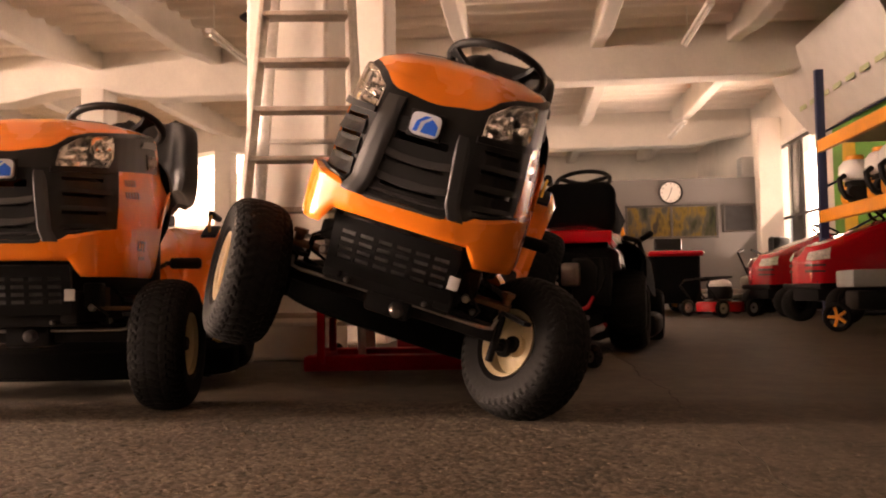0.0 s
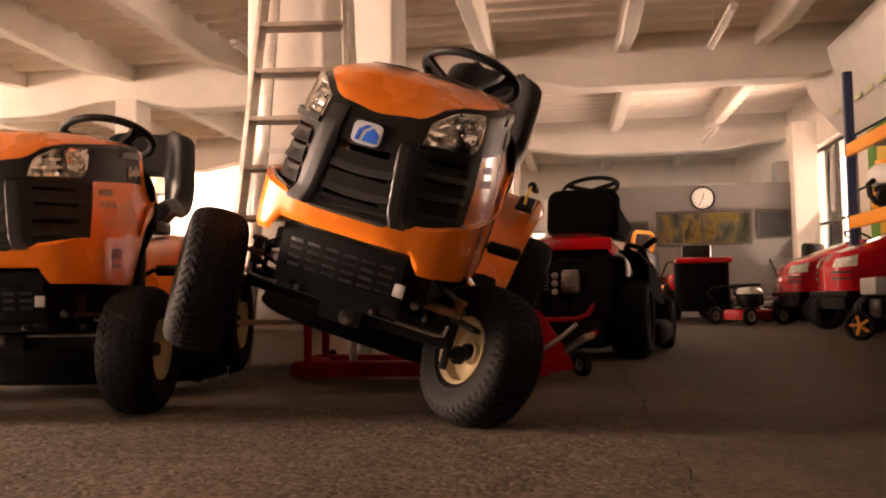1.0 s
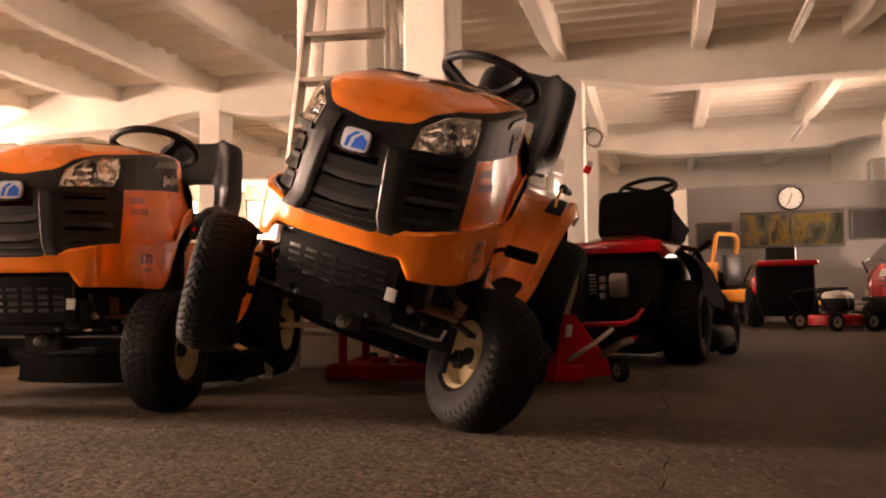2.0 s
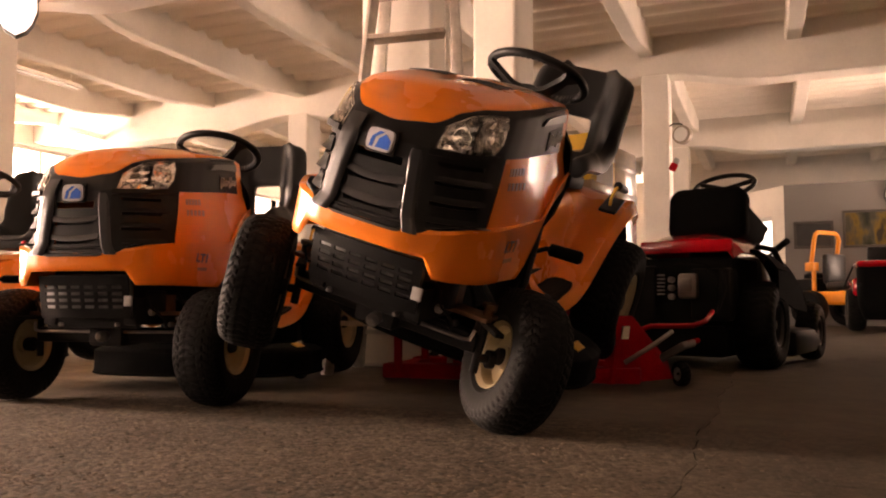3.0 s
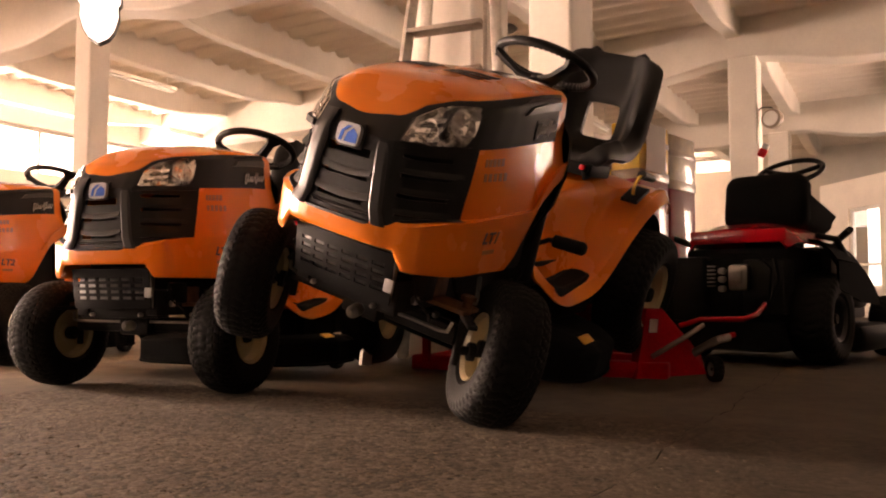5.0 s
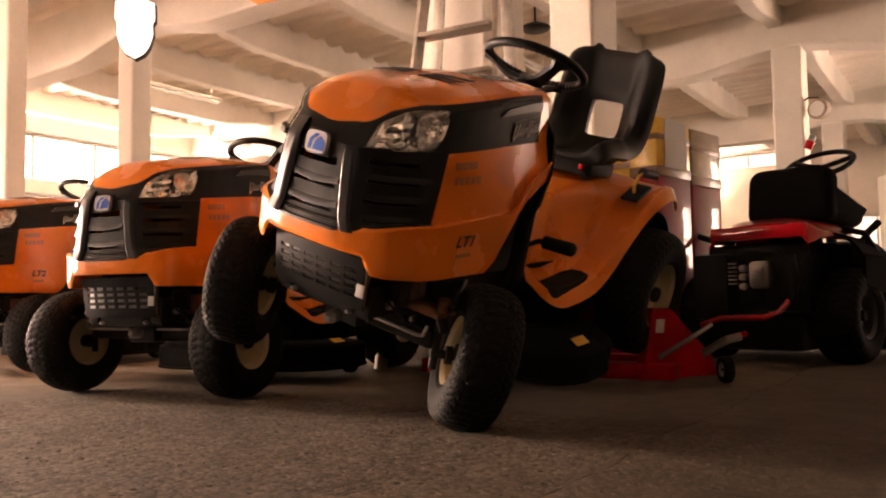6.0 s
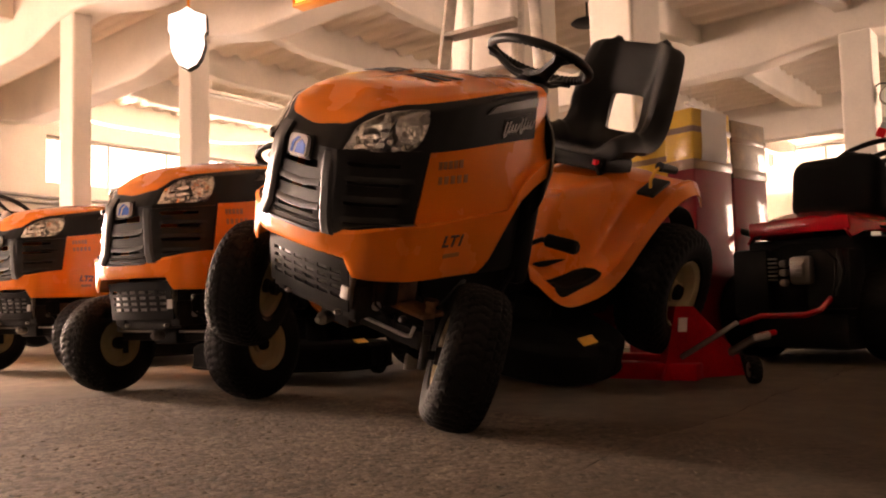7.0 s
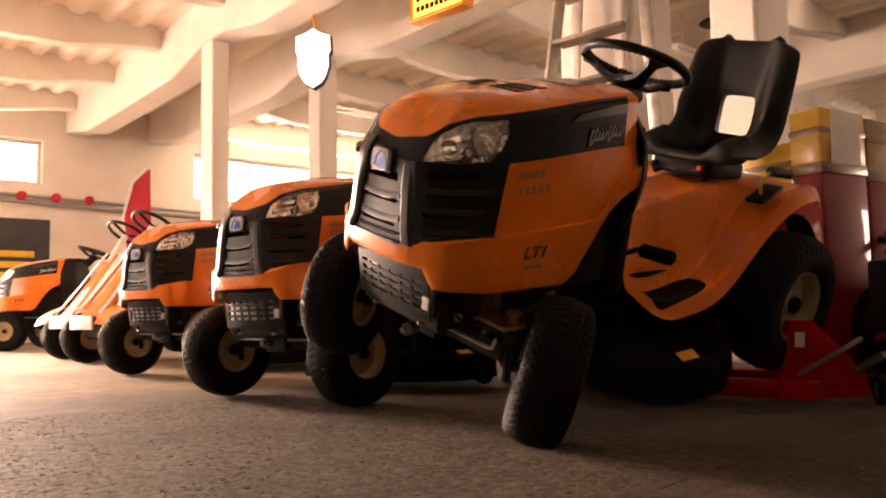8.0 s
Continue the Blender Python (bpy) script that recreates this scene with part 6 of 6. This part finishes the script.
# ---- the left side of the hall ----
tractor("orange lawn tractor parked apart, its side to the aisle", "LT2", pose(-8.05, 3.35, 0, 0, 0, -47) @ Matrix.Scale(1.1, 4), 0, 0, "orange machines at the far end", -0.1)


def ride_on(m):
    """A small orange front mower with a slanting nose and steering post."""
    T = thing("ride_on_mower", "small orange ride-on mower with bright slanting front", "riding mower", m, "pair of orange ride-on mowers")
    bm = bmesh.new()
    sheet(bm, lambda i, j: ((2 * i - 1) * ramp(j, [(0, 0.15), (0.4, 0.15), (1, 0.11)]), lerp(0.04, 0.46, j), ramp(j, [(0, 0.36), (0.15, 0.42), (1, 0.86)]) - 0.06 * abs(2 * i - 1) ** 3), 14, 14, 0.03)
    part("front_cowl", bm, ORANGE, T)
    for sg in (-1, 1):
        # white strip stands in for the bright sheen along the cowl's edge
        bm = bmesh.new()
        sheet(bm, lambda i, j: (sg * (lerp(0.12, 0.15, i) - 0.035 * j), lerp(0.05, 0.46, j), ramp(j, [(0, 0.375), (0.15, 0.435), (1, 0.87)]) - 0.012 * i), 4, 12, 0.012)
        part("cowl_highlight", bm, WHITEPAINT, T, "white strip painted as a highlight on the cowl's edge")
        bm = bmesh.new()
        sheet(bm, lambda i, j: (sg * lerp(0.17, 0.34, i), 0.2 - 0.235 * math.cos(lerp(0.45, 2.5, j)), 0.19 + 0.235 * math.sin(lerp(0.45, 2.5, j)) - 0.02 * i * i), 6, 16, 0.008)
        part("fender", bm, ORANGE, T, "curved orange fender", 40)
        wheel(T, "front_wheel", 0.19, 0.15, 0.085, pose(sg * 0.26, 0.2, 0.19), CREAM, 32, 7)
        wheel(T, "rear_wheel", 0.22, 0.18, 0.1, pose(sg * 0.26, 1.3, 0.22), CREAM, 36, 6)
    bm = soft_box((-0.14, -0.01, 0.25), (0.14, 0.012, 0.35), 0.008)
    part("bumper", bm, WHITEPAINT, T, "pale front plate under the cowl")
    bm = soft_box((-0.2, 0.5, 0.3), (0.2, 1.5, 0.55), 0.06)
    part("body", bm, ORANGE, T)
    bm = soft_box((-0.2, 1.0, 0.57), (0.2, 1.4, 0.66), 0.04)
    box(bm, (-0.2, 1.36, 0.64), (0.2, 1.45, 1.0), 0.04)
    part("seat", bm, VINYL, T)
    bm = bmesh.new()
    rod(bm, (0, 0.42, 0.78), (0, 0.56, 1.02), 0.035, 0.025, 12)
    part("steering_post", bm, WHITEPAINT, T)
    tilt = Matrix.Translation((0, 0.58, 1.04)) @ Matrix.Rotation(radians(-32), 4, "X")
    bm = bmesh.new()
    tube(bm, [tilt @ Vector((0.17 * math.cos(a), 0.17 * math.sin(a), 0)) for a in [2 * math.pi * k / 36 for k in range(36)]], 0.014, 8, closed=True)
    for a in (30, 150, 270):
        rod(bm, tilt @ Vector((0, 0, -0.02)), tilt @ Vector((0.165 * math.cos(radians(a)), 0.165 * math.sin(radians(a)), 0)), 0.013, seg=8)
    part("steering_wheel", bm, BLACK, T)
    bm = soft_box((-0.14, 0.1, 0.18), (0.14, 1.3, 0.3), 0.02)
    part("chassis", bm, STEELBLACK, T)


ride_on(pose(-4.28, 2.6, 0, 0, 0, 8))
ride_on(pose(-5.02, 2.74, 0, 0, 0, 8))

T = thing("shield_sign", "white lit shield sign with black edge on a rod", "sign", Matrix.Translation((-3.86, 4.34, 2.23)) @ Matrix.Rotation(radians(38), 4, "Z"))
outline = [(0, 0), (0.07, 0.04), (0.11, 0.1), (0.14, 0.2), (0.135, 0.29), (0.155, 0.32), (0.15, 0.46), (0.06, 0.49), (0.0, 0.53), (-0.06, 0.49), (-0.15, 0.46), (-0.155, 0.32), (-0.135, 0.29), (-0.14, 0.2), (-0.11, 0.1), (-0.07, 0.04)]
for name, y0, y1, k, mt in (("face", -0.045, -0.04, 0.97, LITWHITE), ("case", -0.04, 0.04, 1.0, BLACK)):
    bm = bmesh.new()
    a = [bm.verts.new((x * k, y0, 0.26 + (z - 0.26) * k)) for x, z in outline]
    b = [bm.verts.new((x * k, y1, 0.26 + (z - 0.26) * k)) for x, z in outline]
    bm.faces.new(a)
    bm.faces.new(list(reversed(b)))
    for i in range(len(a)):
        bm.faces.new((a[i], b[i], b[(i + 1) % len(a)], a[(i + 1) % len(a)]))
    part(name, bm, mt, T, "", 0)
bm = bmesh.new()
rod(bm, (0, 0, 0.53), (0, 0, 1.3), 0.012, seg=8)
part("hanging_rod", bm, RACKORANGE, T)

T = thing("light_box", "hanging orange light box with yellow and white panel", "sign", Matrix.Translation((-2.8, 4.5, 2.55)) @ Matrix.Diagonal((0.73, 1, 1, 1)))
bm = bmesh.new()
box(bm, (0, -0.06, 0), (0.75, 0.06, 0.03), 0.006)
box(bm, (0, -0.06, 0.33), (0.75, 0.06, 0.36), 0.006)
box(bm, (0, -0.06, 0.03), (0.03, 0.06, 0.33), 0.006)
box(bm, (0.72, -0.06, 0.03), (0.75, 0.06, 0.33), 0.006)
part("frame", bm, RACKORANGE, T)
bm = bmesh.new()
box(bm, (0.03, -0.045, 0.03), (0.72, 0.045, 0.33))
part("panel", bm, LITYELLOW, T)
bm = bmesh.new()
for z, n in ((0.07, 9), (0.15, 7), (0.24, 8)):
    for k in range(n):
        box(bm, (0.08 + 0.6 * k / n, -0.049, z), (0.08 + 0.6 * (k + 0.75) / n, -0.0455, z + 0.045))
part("print_bars", bm, STEELBLACK, T)["kind"] = "stuff"
bm = bmesh.new()
for x in (0.1, 0.65):
    rod(bm, (x, 0, 0.36), (x, 0, 1.0), 0.006, seg=6)
part("wires", bm, STEELBLACK, T)

# poster, pipes, red lamps and flag on the left wall
T = thing("poster", "black poster with a yellow plant motif on the wall", "poster", BT.copy())
bm = bmesh.new()
box(bm, (WALL_L + 0.005, -3.2, 0.55), (WALL_L + 0.02, -1.55, 1.75), 0.003)
part("sheet", bm, CANVAS, T)
bm = bmesh.new()
for k, (q, z, w) in enumerate(((-2.5, 1.2, 0.75), (-2.3, 1.05, 0.5), (-2.4, 1.3, 0.2), (-2.2, 0.9, 0.5))):
    box(bm, (WALL_L + 0.02, q, z), (WALL_L + 0.026, q + w, z + 0.09), 0.002)
part("motif", bm, YELLOWBOX, T)["kind"] = "stuff"
for z, r in ((1.92, 0.035), (2.0, 0.025)):
    T = thing("wall_pipe", "grey pipe along the plaster wall", "pipe", BT.copy())
    bm = bmesh.new()
    rod(bm, (WALL_L + 0.06, -3.6, z + 0.12), (WALL_L + 0.06, 0.6, z), r, seg=10)
    rod(bm, (WALL_L + 0.06, 0.6, z), (WALL_L + 0.06, 8.0, z), r, seg=10)
    part("pipe", bm, GREYPAINT, T)
for q in (-2.5, -1.95, -1.5, -1.05):
    T = thing("warning_lamp", "small red warning lamp on the wall pipe", "lamp", BT @ Matrix.Translation((WALL_L + 0.12, q, 2.06)), "red lamps on the pipe")
    bm = bmesh.new()
    lathe(bm, [(0.03, -0.04), (0.065, -0.02), (0.065, 0.03), (0.04, 0.05)], 18)
    part("lens", bm, FLAGRED, T)
T = thing("feather_flag", "red feather-shaped flag with white edge", "flag", BT @ Matrix.Translation((WALL_L + 1.0, -0.78, 0)))
bm = bmesh.new()
sheet(bm, lambda i, j: (0.03 * math.sin(5 * j), ramp(j, [(0, 0.0), (0.5, -0.05), (0.85, 0.08), (1, 0.28)]) * (1 - i) + i * 0.32, lerp(1.0, 2.45, j)), 8, 20, 0.004)
part("cloth", bm, FLAGRED, T)
bm = bmesh.new()
tube(bm, [(0.0, ramp(j / 20, [(0, 0.0), (0.5, -0.05), (0.85, 0.08), (1, 0.28)]) - 0.02, lerp(0.0 if j == 0 else 1.0, 2.45, j / 20)) for j in range(21)], 0.02, 8)
part("pole", bm, WHITEPAINT, T)

# tube lamps under the ceiling
for p, q, z in ((2.85, 3.3, 3.1), (3.55, 8.2, 2.95), (-2.3, 3.4, 3.1), (-8.3, 4.4, 3.0), (-6.6, 1.8, 3.1), (-2.3, 7.2, 3.1)):
    T = thing("tube_lamp", "white fluorescent tube lamp under the ceiling, unlit", "lamp", BT @ Matrix.Translation((p, q, z)), "tube lamps")
    bm = bmesh.new()
    box(bm, (-0.04, -0.65, 0), (0.04, 0.65, 0.05), 0.01)
    part("housing", bm, LAMPBODY, T)
    bm = bmesh.new()
    rod(bm, (0, -0.6, -0.02), (0, 0.6, -0.02), 0.016, seg=10)
    part("tube", bm, TUBE, T)
    for y in (-0.5, 0.5):
        bm = bmesh.new()
        rod(bm, (0, y, 0.05), (0, y, SLAB - z), 0.006, seg=6)
        part("hanger", bm, LAMPBODY, T)
T = thing("ceiling_speaker", "flat black round speaker hanging under the ceiling", "speaker", Matrix.Translation((-1.81, 7.82, 3.18)))
bm = bmesh.new()
lathe(bm, [(0.05, 0.06), (0.15, 0.02), (0.17, 0.0), (0.15, -0.015)], 28, Matrix.Rotation(radians(-90), 4, "Y"))
part("body", bm, BLACK, T)
bm = bmesh.new()
rod(bm, (0, 0, 0.05), (0, 0, 0.3), 0.01, seg=8)
part("stem", bm, BLACK, T)


# ---- windows ----
def wall_window(k, side, a0, a1, z0, z1, bars, rails=0):
    T = thing("window_%d" % k, "dark framed window in the plaster wall, bright daylight outside", "window", BT.copy(), kind="structure")

    def bx(bm, u0, u1, z0, z1, d):
        if side == "left":
            box(bm, (WALL_L - 0.15 - d, u0, z0), (WALL_L - 0.15 + d, u1, z1), 0.004)
        elif side == "right":
            box(bm, (WALL_R + 0.15 - d, u0, z0), (WALL_R + 0.15 + d, u1, z1), 0.004)
        else:
            q = WALL_B + 0.15 if side == "back" else WALL_F - 0.15
            box(bm, (u0, q - d, z0), (u1, q + d, z1), 0.004)
    w = 0.05
    bm = bmesh.new()
    bx(bm, a0, a1, z0, z0 + w, 0.03)
    bx(bm, a0, a1, z1 - w, z1, 0.03)
    bx(bm, a0, a0 + w, z0 + w, z1 - w, 0.03)
    bx(bm, a1 - w, a1, z0 + w, z1 - w, 0.03)
    part("window_frame", bm, FRAMEDARK if side == "right" else LAMPBODY, T)
    for b in range(bars):
        c = lerp(a0, a1, (b + 1) / (bars + 1))
        bm = bmesh.new()
        bx(bm, c - 0.022, c + 0.022, z0 + w, z1 - w, 0.025)
        part("mullion", bm, FRAMEDARK if side == "right" else LAMPBODY, T)
    for r in range(rails):
        c = lerp(z0, z1, (r + 1) / (rails + 1))
        bm = bmesh.new()
        bx(bm, a0 + w, a1 - w, c - 0.02, c + 0.02, 0.028)
        part("rail", bm, FRAMEDARK, T)
    for b in range(bars + 1):
        bm = bmesh.new()
        bx(bm, lerp(a0, a1, b / (bars + 1)) + 0.026, lerp(a0, a1, (b + 1) / (bars + 1)) - 0.026, z0 + w, z1 - w, 0.003)
        pane = part("pane", bm, GLASS, T)
        pane.visible_shadow = False


num = 1
for side, holes in (("left", left_holes[1:]), ("back", back_holes), ("right", right_holes), ("front", front_holes)):
    for a0, a1, z0, z1 in holes:
        wall_window(num, side, a0, a1, z0, z1, max(1, round((a1 - a0) / 1.1) - 1), 1 if side == "right" else 0)
        num += 1

STREET = glowing("pale_street", (1.0, 0.93, 0.82), 0.9)
HAZE = glowing("bright_hazy_sky", (1.0, 0.95, 0.86), 5.0)
for name, lo, hi in (("backdrop_left", (-12.5, -3.3, 0.5), (-12.45, 15, 7)), ("backdrop_front", (-12.5, -13, 0.0), (-12.45, -7.2, 5)), ("backdrop_yard", (-12.4, -13.05, 0.0), (-2.5, -13, 5)), ("backdrop_back", (-12, 16.5, 0), (6, 16.55, 7)), ("backdrop_right", (7.6, -8, 0), (7.65, 14, 6))):
    bm = bmesh.new()
    box(bm, lo, hi)
    structure(name, bm, STREET if name in ("backdrop_right", "backdrop_back") else HAZE, "bright hazy daylight outside the windows", "backdrop")
